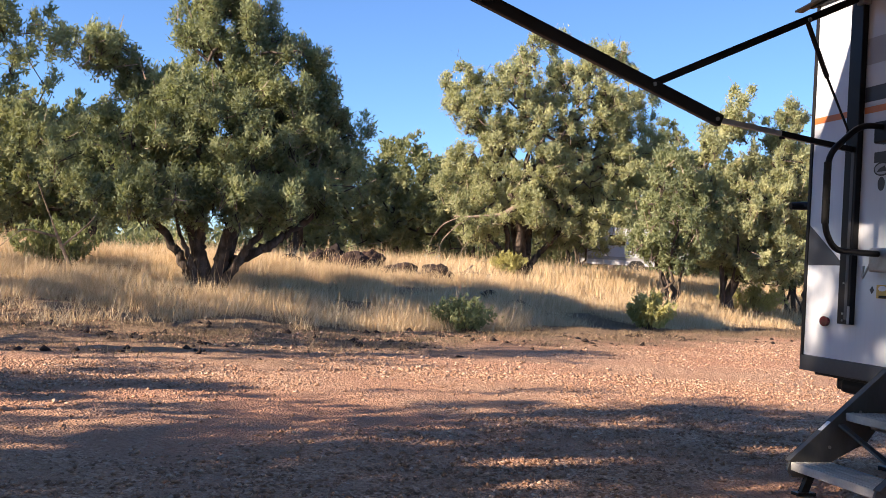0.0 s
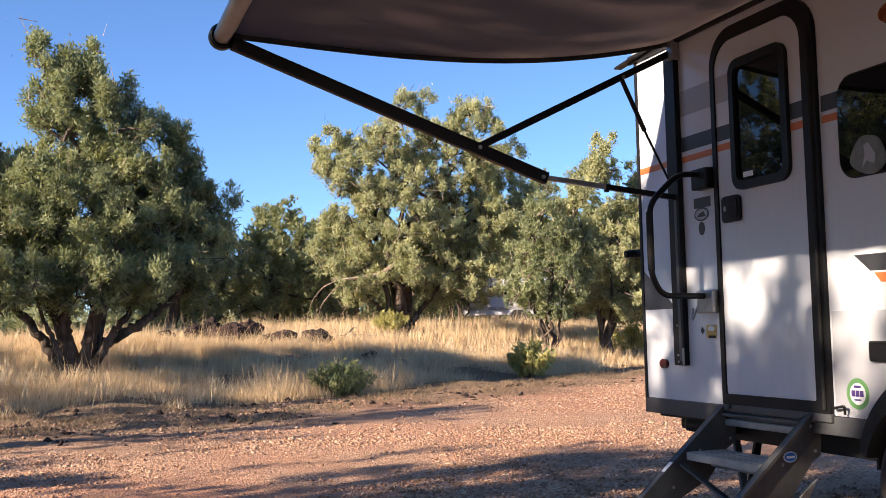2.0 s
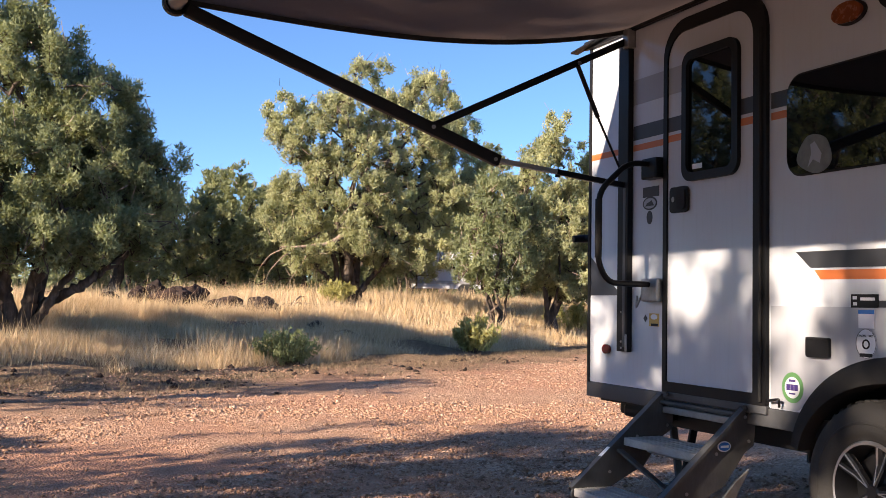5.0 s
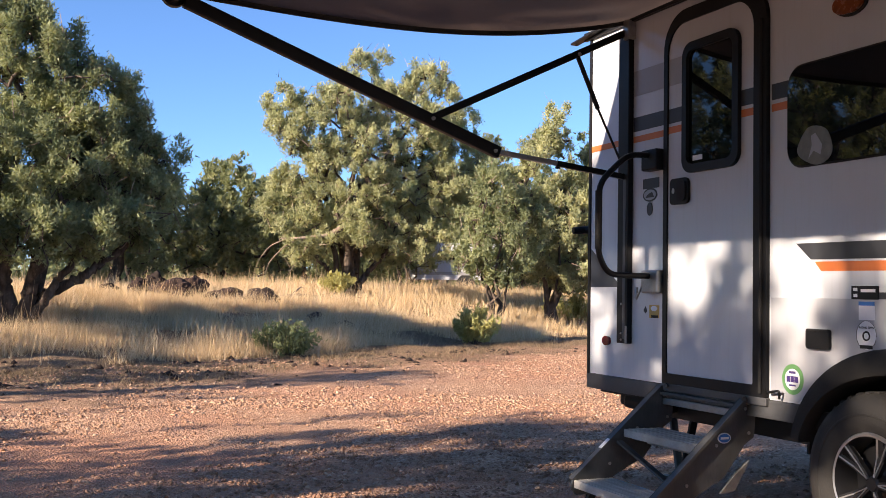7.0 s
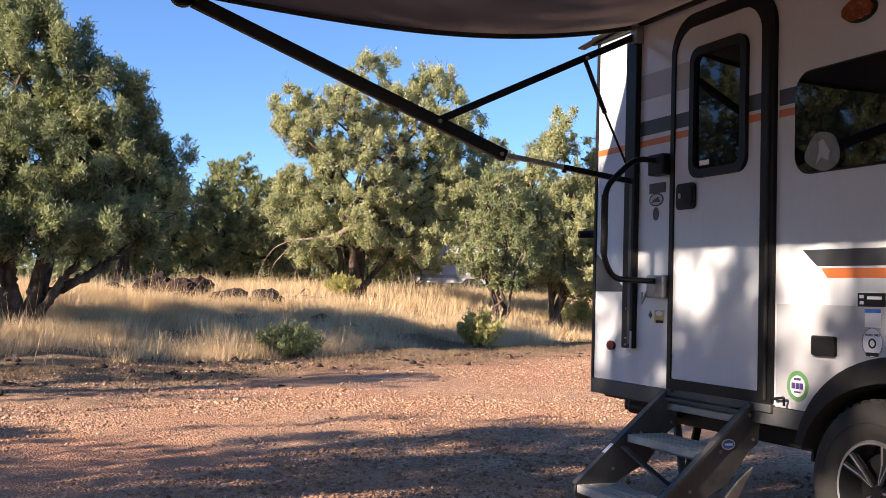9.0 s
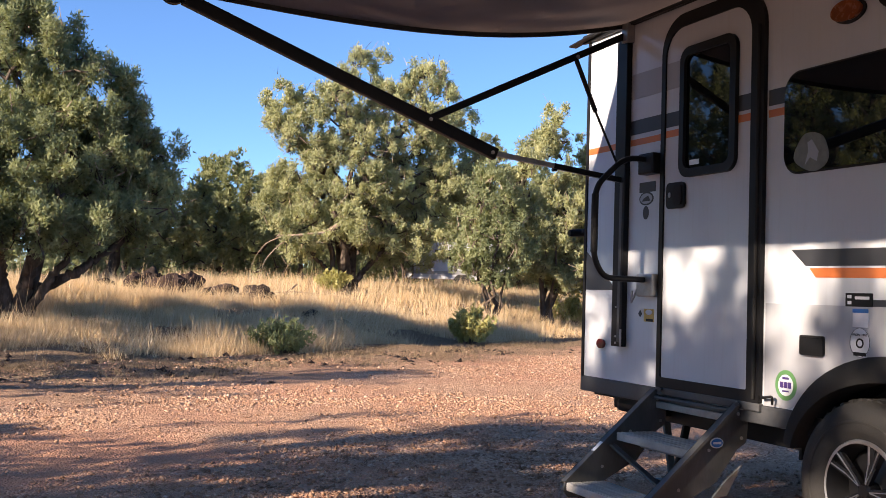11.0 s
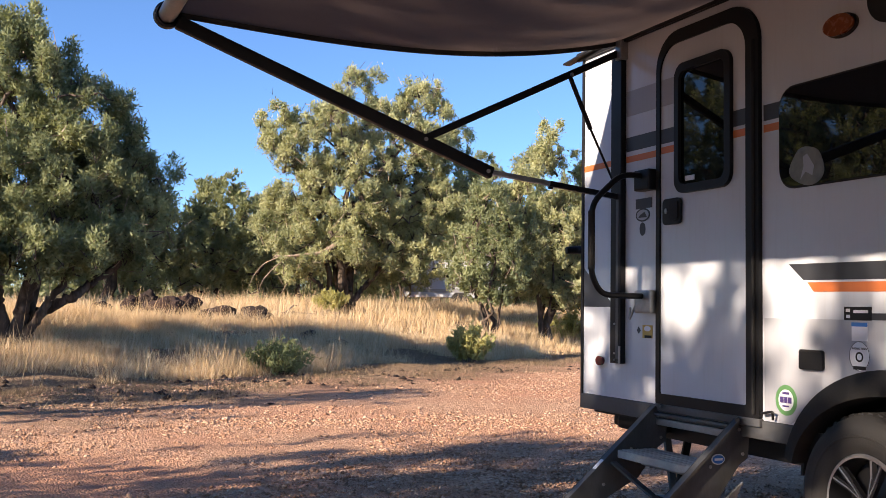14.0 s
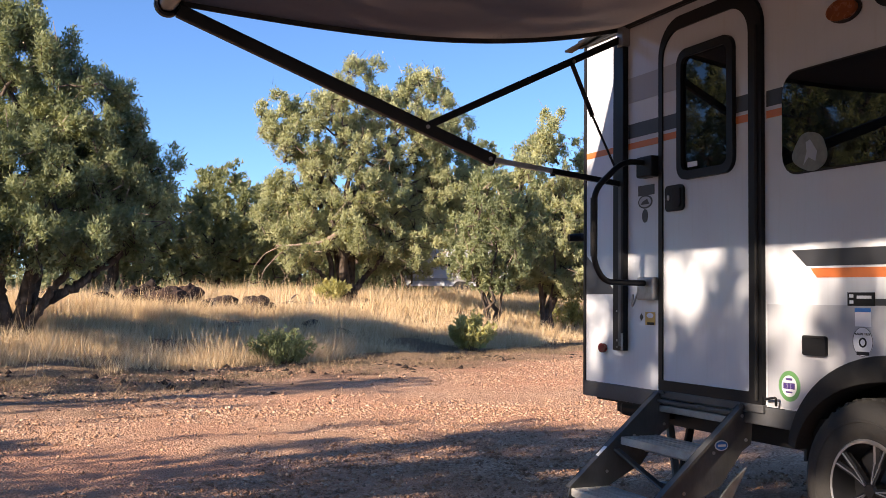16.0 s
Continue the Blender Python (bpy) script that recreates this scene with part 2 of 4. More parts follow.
def slab(bm, outline, x0, x1, holes=(), axis="x", bevel=0.0):
    """A sheet from x0 to x1 with the given outline in the y-z plane and holes through it; axis "y": outline in x-z."""
    def at(p, d):
        return (d, p[0], p[1]) if axis == "x" else (p[0], d, p[1])
    edges = []
    for loop in (outline, *holes):
        vs = [bm.verts.new(at(p, x0)) for p in loop]
        edges += [bm.edges.new((vs[i], vs[i - 1])) for i in range(len(vs))]
    r = bmesh.ops.triangle_fill(bm, use_beauty=True, use_dissolve=False, edges=edges)
    faces = [g for g in r["geom"] if isinstance(g, bmesh.types.BMFace)]
    e = bmesh.ops.extrude_face_region(bm, geom=faces)
    moved = [g for g in e["geom"] if isinstance(g, bmesh.types.BMVert)]
    bmesh.ops.translate(bm, verts=moved, vec=(x1 - x0, 0, 0) if axis == "x" else (0, x1 - x0, 0))
    if bevel:
        rim = [g for g in e["geom"] if isinstance(g, bmesh.types.BMEdge) and len(g.link_faces) == 2
               and g.calc_face_angle(0) > 0.6]
        bmesh.ops.bevel(bm, geom=rim, offset=bevel, segments=2, profile=0.6, affect="EDGES")
    return bm


def tube(bm, path, radius, sides=10, ends=True):
    """A round bar along a path; radius may be one number or one for each point."""
    pts = [Vector(p) for p in path]
    rad = radius if isinstance(radius, (list, tuple)) else [radius] * len(pts)
    rings, up = [], None
    for i, p in enumerate(pts):
        d = (pts[min(i + 1, len(pts) - 1)] - pts[max(i - 1, 0)]).normalized()
        if up is None:
            up = d.orthogonal().normalized()
        up = (up - d * up.dot(d)).normalized()
        side = d.cross(up)
        rings.append([bm.verts.new(p + (up * math.cos(2 * math.pi * k / sides) + side * math.sin(2 * math.pi * k / sides)) * rad[i]) for k in range(sides)])
    for a, b in zip(rings, rings[1:]):
        for k in range(sides):
            bm.faces.new((a[k], a[(k + 1) % sides], b[(k + 1) % sides], b[k]))
    if ends:
        bm.faces.new(rings[0][::-1])
        bm.faces.new(rings[-1])
    return bm


def bend(points, radius=0.06, n=5):
    """Rounds the corners of a path."""
    pts = [Vector(p) for p in points]
    out = [pts[0]]
    for a, b, c in zip(pts, pts[1:], pts[2:]):
        r = min(radius, (a - b).length * 0.45, (c - b).length * 0.45)
        p, q = b + (a - b).normalized() * r, b + (c - b).normalized() * r
        out += [p.lerp(b, t).lerp(b.lerp(q, t), t) for t in [i / n for i in range(n + 1)]]
    return out + [pts[-1]]


def bar(bm, a, b, w, h, bevel=0.004):
    """A square-edged bar from a to b: w across, h high."""
    a, b = Vector(a), Vector(b)
    d = b - a
    m = Matrix.Translation((a + b) / 2) @ d.to_track_quat("X", "Z").to_matrix().to_4x4()
    return box(bm, -d.length / 2, d.length / 2, -w / 2, w / 2, -h / 2, h / 2, bevel, m)


def lathe(bm, profile, centre, n=48):
    """Turns a profile of (radius, x) about an axle along x."""
    rings = []
    for r, x in profile:
        rings.append([bm.verts.new((centre[0] + x, centre[1] + r * math.cos(2 * math.pi * k / n), centre[2] + r * math.sin(2 * math.pi * k / n))) for k in range(n)])
    for a, b in zip(rings, rings[1:]):
        for k in range(n):
            bm.faces.new((a[k], a[(k + 1) % n], b[(k + 1) % n], b[k]))
    return bm


def lettering(name, text, size, place, material, parent):
    """Flat letters on a wall that faces -x."""
    cu = bpy.data.curves.new(name, "FONT")
    cu.body, cu.size, cu.align_x, cu.align_y, cu.extrude = text, size, "CENTER", "CENTER", 0.0006
    tmp = bpy.data.objects.new(name, cu)
    me = bpy.data.meshes.new_from_object(tmp)
    bpy.data.objects.remove(tmp)
    me.transform(Matrix.Translation(place) @ pose(0, 0, 0, 90, 0, -90))
    me.materials.clear()
    return mesh_part(name, me, material, parent)


def thing(name, label, category, group="", at=(0, 0, 0)):
    ob = new(name)
    ob.location = at
    ob.empty_display_size = 0.2
    return tagged(ob, label, category, group)


def quads(verts, faces, name):
    """A mesh from arrays, all faces with the same number of corners."""
    me = bpy.data.meshes.new(name)
    n, k = faces.shape
    me.vertices.add(len(verts))
    me.vertices.foreach_set("co", np.ascontiguousarray(verts, np.float32).ravel())
    me.loops.add(n * k)
    me.loops.foreach_set("vertex_index", np.ascontiguousarray(faces, np.int32).ravel())
    me.polygons.add(n)
    me.polygons.foreach_set("loop_start", np.arange(0, n * k, k, dtype=np.int32))
    me.polygons.foreach_set("loop_total", np.full(n, k, np.int32))
    me.update(calc_edges=True)
    return me


# ---- ground ----


def wave(x, y, scale, seed=0.0):
    """Smooth cheap unevenness, about -1 to 1."""
    return (np.sin(x * scale * 1.3 + seed + 1.7 * np.sin(y * scale * 0.9 + seed)) + np.sin(y * scale * 1.7 - seed * 2 + 1.3 * np.sin(x * scale * 1.1 + 2 * seed))) / 2


def beyond(x, y):
    """Metres past the edge of the track, where the grass begins."""
    u = np.asarray(x, float) + 2.6
    return 0.85 * (y - 8.6 - 0.35 * (u + np.sqrt(u * u + 2.0)))


def terrain(x, y):
    """Height of the ground: a level track, then a grassy bank that rises to a flat crest and falls off behind."""
    x, y = np.asarray(x, float), np.asarray(y, float)
    s = beyond(x, y)
    c = np.clip(s, 0, 6.5)
    z = 0.13 * c * np.clip(c / 1.5, 0.5, 1) + 0.022 * np.clip(x + 3, 0, 9) * np.clip(s / 4, 0, 1)
    z = z - 0.03 * np.clip(s - 11, 0, 22)
    rough = np.clip(s + 3.5, 0, 4) / 4
    z = z + rough * (0.045 * wave(x, y, 1.3, 0.4) + 0.03 * wave(x, y, 3.7, 1.9))
    berm = 0.05 * np.exp(-((s + 1.8) / 0.5) ** 2) * (0.6 + 0.6 * wave(x, y, 2.1, 3.0))
    z = z + np.maximum(berm, 0) + 0.010 * wave(x, y, 2.3, 0.7) + 0.005 * wave(x, y, 7.9, 2.2) * (y < 20)
    d = np.hypot(x, y)
    return np.where(d > 80, z * np.clip(1 - (d - 80) / 60, 0, 1), z)


def ground():
    def line(a, b, fine, far):
        out, v, step = list(np.arange(a, b, fine)), b, fine
        while v < far:
            out.append(v)
            step *= 1.22
            v += step
        v, step = a, fine
        lo = []
        while v > -far:
            step *= 1.22
            v -= step
            lo.append(v)
        return np.array(lo[::-1] + out)
    xs, ys = line(-7, 10, 0.09, 1500), line(-2.5, 22, 0.09, 1500)
    gx, gy = np.meshgrid(xs, ys)
    gz = terrain(gx, gy)
    near = (gx > -9) & (gx < 12) & (gy > -3) & (gy < 24)
    gz = gz + np.where(near, np.random.RandomState(3).normal(0, 0.0045, gz.shape), 0)
    verts = np.stack([gx.ravel(), gy.ravel(), gz.ravel()], 1)
    i = np.arange((len(ys) - 1) * len(xs)).reshape(len(ys) - 1, len(xs))[:, :-1].ravel()
    me = quads(verts, np.stack([i, i + 1, i + 1 + len(xs), i + len(xs)], 1), "ground")
    tagged(mesh_part("ground", me, SOIL, None, smooth="all"), "red-tan gravel track rising into straw-covered soil", "ground", kind="structure")


ground()

# ---- travel trailer: its camp side is the plane x = 0, the rear corner stands at y = 0 ----
trailer = thing("travel_trailer", "white off-road travel trailer with charcoal and orange stripes and open awning", "travel trailer")
ROOF, FLOOR_Z, FRONT, WIDE = 2.60, 0.53, -6.4, 2.3
WHEEL_Z = 0.35


def arch(ry, rz, n=12, foot=0.0):
    """The tandem wheel arch from its rear foot over to its front foot: two quarter ovals and a flat top."""
    rear = [(-2.28 + ry * math.cos(a), 0.40 + rz * math.sin(a)) for a in [foot + (math.pi / 2 - foot) * i / n for i in range(n + 1)]]
    return rear + [(-4.92 - y, z) for y, z in rear[::-1]]


# side wall with door, window and wheel openings
cut = [(y, z) for y, z in arch(0.565, 0.43) if z > FLOOR_Z + 0.085]
bottom = FLOOR_Z + 0.085
outline = [(0, bottom), (0, ROOF), (FRONT, ROOF), (FRONT, bottom), (cut[-1][0], bottom)] + cut[::-1] + [(cut[0][0], bottom)]
door_hole = rounded(-1.54, -0.77, 0.628, 2.50, 0.012, 8, top=0.16)[::-1]
win_hole = rounded(-2.78, -1.69, 1.665, 2.04, 0.07)[::-1]
side_wall = part("side_wall", slab(bmesh.new(), outline, 0.0, 0.045, (door_hole, win_hole)), WHITE, trailer, "glossy white laminated side wall")
for name, b in (("far_wall", (WIDE - 0.045, WIDE, FRONT, 0, FLOOR_Z, ROOF)), ("rear_wall", (0.045, WIDE - 0.045, -0.045, 0, FLOOR_Z, ROOF)),
                ("front_wall", (0.045, WIDE - 0.045, FRONT, FRONT + 0.045, FLOOR_Z, ROOF))):
    part(name, box(bmesh.new(), *b), WHITE, trailer)
part("roof", box(bmesh.new(), -0.012, WIDE + 0.012, FRONT - 0.02, 0.03, ROOF + 0.002, ROOF + 0.05, 0.012), PALE_GREY, trailer, "pale grey membrane roof")
part("floor_pan", box(bmesh.new(), 0.05, WIDE - 0.05, FRONT + 0.05, -0.05, FLOOR_Z - 0.02, FLOOR_Z + 0.06), BLACK, trailer, "black underbelly")
part("inner_lining", box(bmesh.new(), 0.30, 0.33, FRONT + 0.1, -0.1, 0.62, 2.5), RUBBER, trailer, "dark interior partition")
# skirt along the foot of the wall, broken by the wheel
for y0, y1 in ((-1.742, 0.004), (FRONT, -3.178)):
    part("skirt", box(bmesh.new(), -0.010, 0.045, y0, y1, FLOOR_Z, FLOOR_Z + 0.0825, 0.004), SKIRT, trailer, "charcoal plastic skirt")
part("chassis_rail", box(bmesh.new(), 0.25, 0.33, FRONT, -0.25, 0.40, 0.508, 0.005), BLACK, trailer, "black steel chassis rail")
part("chassis_rail", box(bmesh.new(), 1.95, 2.03, FRONT, -0.25, 0.40, 0.508, 0.005), BLACK, trailer, "black steel chassis rail")
part("rear_bumper", box(bmesh.new(), 0.12, 2.18, -0.30, -0.14, 0.44, 0.508, 0.02), BLACK, trailer, "black rear bumper beam")
part("corner_trim", box(bmesh.new(), -0.008, 0.03, -0.012, 0.012, FLOOR_Z, ROOF, 0.003), BLACK, trailer, "thin black corner moulding")
part("roof_moulding", box(bmesh.new(), -0.022, 0.0, FRONT, 0.06, ROOF - 0.035, ROOF + 0.015, 0.006), BLACK, trailer, "black gutter moulding")
bm = bmesh.new()
bar(bm, (-0.03, 0.16, ROOF - 0.03), (-0.03, -0.42, ROOF + 0.015), 0.05, 0.012, 0.003)
part("gutter_spout", bm, BLACK, trailer, "dark drip spout over the corner")
bm = bmesh.new()
tube(bm, [(0.10, -0.01, 1.45), (0.03, 0.10, 1.45), (-0.05, 0.11, 1.445)], [0.02, 0.024, 0.021], 12)
part("rear_catch", bm, BLACK, trailer, "black catch on the rear wall", smooth=True)

# graphics


def decal(name, pts, material, label="", out=0.0022, x=0.0):
    return part(name, slab(bmesh.new(), pts, x - out, x - 0.0002), material, trailer, label)


def strip(y0, y1, z0, z1):
    return [(y0, z0), (y1, z0), (y1, z1), (y0, z1)]


decal("band", strip(-0.756, -0.449, 1.958, 2.036), DARK_VINYL, "charcoal stripe")
decal("band", strip(-1.70, -1.556, 1.950, 2.022), DARK_VINYL, "charcoal stripe")
for y0, y1 in ((-0.345, -0.013), (-0.756, -0.449), (-1.69, -1.556)):
    decal("stripe", strip(y0, y1, 1.898, 1.932), ORANGE, "orange stripe")
decal("band", strip(-0.756, -0.449, 2.152, 2.290), MID_GREY, "pale grey stripe")
decal("wedge", [(-0.013, 1.112), (-0.013, 1.335), (-0.34, 1.112)], WEDGE, "slate triangle")
decal("lower_band", [(-1.556, 0.617), (-1.556, 1.068), (-4.2, 1.068), (-4.2, 0.617), (-3.20, 0.617)] + [(y, z) for y, z in arch(0.575, 0.470) if z > 0.64][::-1] + [(-1.72, 0.617)],
      PALE_GREY, "pale grey lower panel", 0.0016)
decal("dash", [(-1.712, 1.302), (-3.2, 1.292), (-3.2, 1.222), (-1.80, 1.231)], DARK_VINYL, "charcoal dash")
decal("dash", [(-1.822, 1.222), (-3.2, 1.213), (-3.2, 1.172), (-1.86, 1.182)], ORANGE, "orange dash")
decal("dash", strip(-3.2, -2.172, 1.068, 1.095), DARK_VINYL, "thin charcoal line", 0.003)

# entry door
door = part("entry_door", slab(bmesh.new(), rounded(-1.50, -0.780, 0.660, 2.470, 0.01, 8, top=0.14), -0.012, 0.03,
                               (rounded(-1.312, -0.968, 1.725, 2.290, 0.03)[::-1],), bevel=0.003), WHITE, trailer, "white entry door, closed")
part("door_frame", slab(bmesh.new(), rounded(-1.543, -0.757, 0.617, 2.518, 0.015, 8, top=0.185), -0.022, 0.02,
                        (rounded(-1.456, -0.789, 0.674, 2.452, 0.01, 8, top=0.14)[::-1],), bevel=0.005), BLACK, door, "black aluminium door frame")
part("piano_hinge", tube(bmesh.new(), [(-0.026, -1.512, 0.64), (-0.026, -1.512, 2.33)], 0.010, 10), RUBBER, door, "black hinge seam", smooth=True)
part("kick_strip", box(bmesh.new(), -0.026, 0.0, -1.550, -0.757, 0.585, 0.622, 0.005), SKIRT, door, "dark sill plate")
part("window_frame", slab(bmesh.new(), rounded(-1.361, -0.928, 1.680, 2.335, 0.07), -0.034, -0.004,
                          (rounded(-1.318, -0.964, 1.722, 2.294, 0.045)[::-1],), bevel=0.006), BLACK, door, "black rubber-edged window frame")
part("window_pane", slab(bmesh.new(), rounded(-1.318, -0.964, 1.722, 2.294, 0.045), -0.016, -0.010), GLASS, door, "dark tinted glass")
part("sticker", slab(bmesh.new(), strip(-1.075, -1.00, 1.740, 1.765), -0.0185, -0.0165), PAPER, door)
part("latch", slab(bmesh.new(), rounded(-0.975, -0.826, 1.530, 1.662, 0.025), -0.030, -0.012, bevel=0.008), BLACK, door, "black door latch")
part("latch_paddle", slab(bmesh.new(), rounded(-0.962, -0.895, 1.546, 1.648, 0.02), -0.038, -0.030, bevel=0.004), RUBBER, door)
part("latch_lock", slab(bmesh.new(), oval(-0.858, 1.60, 0.010, 0.014, 14), -0.034, -0.0302), STEEL, door)
for y0, y1, z0, z1, mt in ((-1.454, -0.792, 1.953, 2.028, DARK_VINYL), (-1.454, -0.792, 1.901, 1.936, ORANGE)):
    for a, b in ((y0, -1.362), (-0.927, y1)):
        part("stripe", slab(bmesh.new(), strip(a, b, z0, z1), -0.0145, -0.0122), mt, door, "stripe carried over the door")
part("stripe", slab(bmesh.new(), strip(-0.927, -0.792, 2.148, 2.285), -0.0145, -0.0122), MID_GREY, door, "grey stripe carried over the door")

# side window
window = part("side_window", slab(bmesh.new(), rounded(-2.795, -1.668, 1.636, 2.067, 0.085), -0.012, 0.006, bevel=0.004), GLASS, trailer, "dark frameless window")
part("window_seal", slab(bmesh.new(), rounded(-2.803, -1.660, 1.627, 2.076, 0.09), -0.006, -0.0003), RUBBER, window, "black rubber seal")
part("decal", slab(bmesh.new(), [(-1.838 + 0.100 * math.cos(a) * (1 + 0.10 * math.cos(3 * a + 1)), 1.713 + 0.083 * math.sin(a) * (1 + 0.08 * math.sin(2 * a)))
                                 for a in [i * math.pi / 15 for i in range(30)]], -0.0145, -0.0122), FROST, window, "round frosted decal")
part("decal_figure", slab(bmesh.new(), [(-1.80, 1.66), (-1.83, 1.69), (-1.87, 1.67), (-1.88, 1.71), (-1.855, 1.745), (-1.84, 1.765), (-1.815, 1.755), (-1.82, 1.715)], -0.0158, -0.0147), PALE_GREY, window)

# lamps, vents, reflectors, small hatches
amber = part("porch_light", slab(bmesh.new(), oval(-2.034, 2.266, 0.080, 0.044), -0.034, -0.012, bevel=0.012), AMBER, trailer, "oval amber porch light, off", smooth=True)
part("bezel", slab(bmesh.new(), oval(-2.034, 2.266, 0.087, 0.050), -0.012, -0.0003, bevel=0.003), RUBBER, amber)
speaker = part("speaker", slab(bmesh.new(), oval(-2.30, 2.325, 0.112, 0.112), -0.030, -0.0003, bevel=0.008), BLACK, trailer, "round black outdoor speaker")
part("grille", slab(bmesh.new(), oval(-2.30, 2.325, 0.085, 0.085), -0.034, -0.0305), RUBBER, speaker)
part("reflector", slab(bmesh.new(), oval(-0.205, 0.810, 0.037, 0.027), -0.018, -0.0003, bevel=0.006), RED, trailer, "oval red side marker", smooth=True)
hatch = part("inlet_hatch", slab(bmesh.new(), rounded(-1.922, -1.789, 0.856, 0.940, 0.012), -0.020, -0.0020, bevel=0.005), BLACK, trailer, "black square inlet cover")
part("lip", box(bmesh.new(), -0.026, -0.0205, -1.921, -1.796, 0.930, 0.938, 0.002), RUBBER, hatch)
bm = bmesh.new()
tube(bm, bend([(0.0, -1.562, 0.650), (-0.03, -1.565, 0.650), (-0.034, -1.645, 0.664), (-0.022, -1.632, 0.628)], 0.012), 0.006, 8)
part("door_holdback", bm, BLACK, trailer, "bent dark door holdback", smooth=True)

# stickers
green = decal("round_sticker", oval(-1.693, 0.717, 0.066, 0.066), GREEN, "round green inspection sticker", 0.0030)
part("centre", slab(bmesh.new(), oval(-1.693, 0.717, 0.046, 0.046), -0.0042, -0.0031), PAPER, green)
for y0, y1, z0, z1 in ((-1.728, -1.706, 0.705, 0.731), (-1.703, -1.683, 0.705, 0.731), (-1.680, -1.658, 0.705, 0.731), (-1.713, -1.673, 0.742, 0.752), (-1.713, -1.673, 0.688, 0.695)):
    part("printed_bar", slab(bmesh.new(), strip(y0, y1, z0, z1), -0.0052, -0.0043), PURPLE, green)
badge = decal("badge", strip(-2.170, -2.030, 1.066, 1.120), BLACK, "black badge with small print", 0.0042)
for y0, y1, z0, z1 in ((-2.062, -2.040, 1.099, 1.112), (-2.155, -2.08, 1.095, 1.107), (-2.062, -2.042, 1.075, 1.088)):
    part("printed_bar", slab(bmesh.new(), strip(y0, y1, z0, z1), -0.0052, -0.0043), PAPER, badge)
label = decal("label", strip(-2.150, -2.068, 0.985, 1.058), PAPER, "white label with a blue head", 0.0032)
part("head", slab(bmesh.new(), strip(-2.150, -2.068, 1.042, 1.058), -0.0045, -0.0033), BLUE, label)
tyre_label = decal("tyre_sticker", oval(-2.108, 0.925, 0.052, 0.058), PAPER, "round white tyre sticker", 0.0036)
part("border", slab(bmesh.new(), oval(-2.108, 0.925, 0.052, 0.058), -0.0048, -0.0037, (oval(-2.108, 0.925, 0.0505, 0.0565)[::-1],)), BLACK, tyre_label)
part("foot", slab(bmesh.new(), strip(-2.140, -2.076, 0.872, 0.886), -0.0048, -0.0037), BLACK, tyre_label)
lettering("lettering", "RADIAL TIRES", 0.0125, (-0.0046, -2.108, 0.955), BLACK, tyre_label)
part("ring", slab(bmesh.new(), oval(-2.108, 0.922, 0.020, 0.020, 18), -0.0048, -0.0037, (oval(-2.108, 0.922, 0.013, 0.013, 18)[::-1],)), BLACK, tyre_label)
decal("badge", strip(-0.692, -0.545, 1.636, 1.690), DARK_VINYL, "dark maker's plate", 0.003)
logo = decal("logo", oval(-0.610, 1.602, 0.065, 0.036), DARK_VINYL, "oval emblem", 0.0026)
part("logo_field", slab(bmesh.new(), oval(-0.610, 1.602, 0.055, 0.028), -0.0036, -0.0027), PALE_GREY, logo)
part("logo_bar", slab(bmesh.new(), [(-0.65, 1.588), (-0.57, 1.588), (-0.59, 1.604), (-0.63, 1.617)], -0.0046, -0.0037), DARK_VINYL, logo)
decal("logo", oval(-0.607, 1.527, 0.026, 0.036, 16), DARK_VINYL, "small dark oval emblem", 0.0026)
warn = decal("warning_label", strip(-0.700, -0.612, 0.950, 1.018), YELLOW, "yellow warning label", 0.003)
part("printed_bar", slab(bmesh.new(), strip(-0.695, -0.632, 0.951, 0.965), -0.0042, -0.0031), BLACK, warn)
part("printed_bar", slab(bmesh.new(), oval(-0.657, 1.0, 0.03, 0.014, 14), -0.0042, -0.0031), PAPER, warn)
decal("small_mark", [(-0.575, 1.01), (-0.592, 0.99), (-0.575, 0.972), (-0.558, 0.99)], DARK_VINYL, "", 0.0025)

# folding grab rail
rail = part("grab_rail", tube(bmesh.new(), bend([(-0.005, -0.68, 1.80), (-0.185, -0.68, 1.80), (-0.36, -0.68, 1.64), (-0.36, -0.68, 1.27), (-0.30, -0.68, 1.172), (-0.02, -0.68, 1.168)], 0.07), 0.0155, 12),
            BLACK, trailer, "black bent-tube grab rail", smooth=True)
part("hinge", box(bmesh.new(), -0.065, -0.001, -0.752, -0.615, 1.722, 1.832, 0.010), BLACK, rail, "black rail hinge")
bracket = part("bracket", box(bmesh.new(), -0.055, -0.001, -0.752, -0.607, 1.080, 1.200, 0.010), STEEL, rail, "grey rail bracket")
bm = bmesh.new()
tube(bm, bend([(-0.05, -0.615, 1.12), (-0.06, -0.585, 1.06), (-0.05, -0.56, 1.045), (-0.045, -0.56, 1.11)], 0.02), 0.006, 8)
part("hook", bm, STEEL, rail, "bent wire hook", smooth=True)
part("foam_grip", tube(bmesh.new(), [(-0.36, -0.68, 1.30), (-0.36, -0.68, 1.60)], 0.0185, 12), RUBBER, rail, "black grip sleeve", smooth=True)

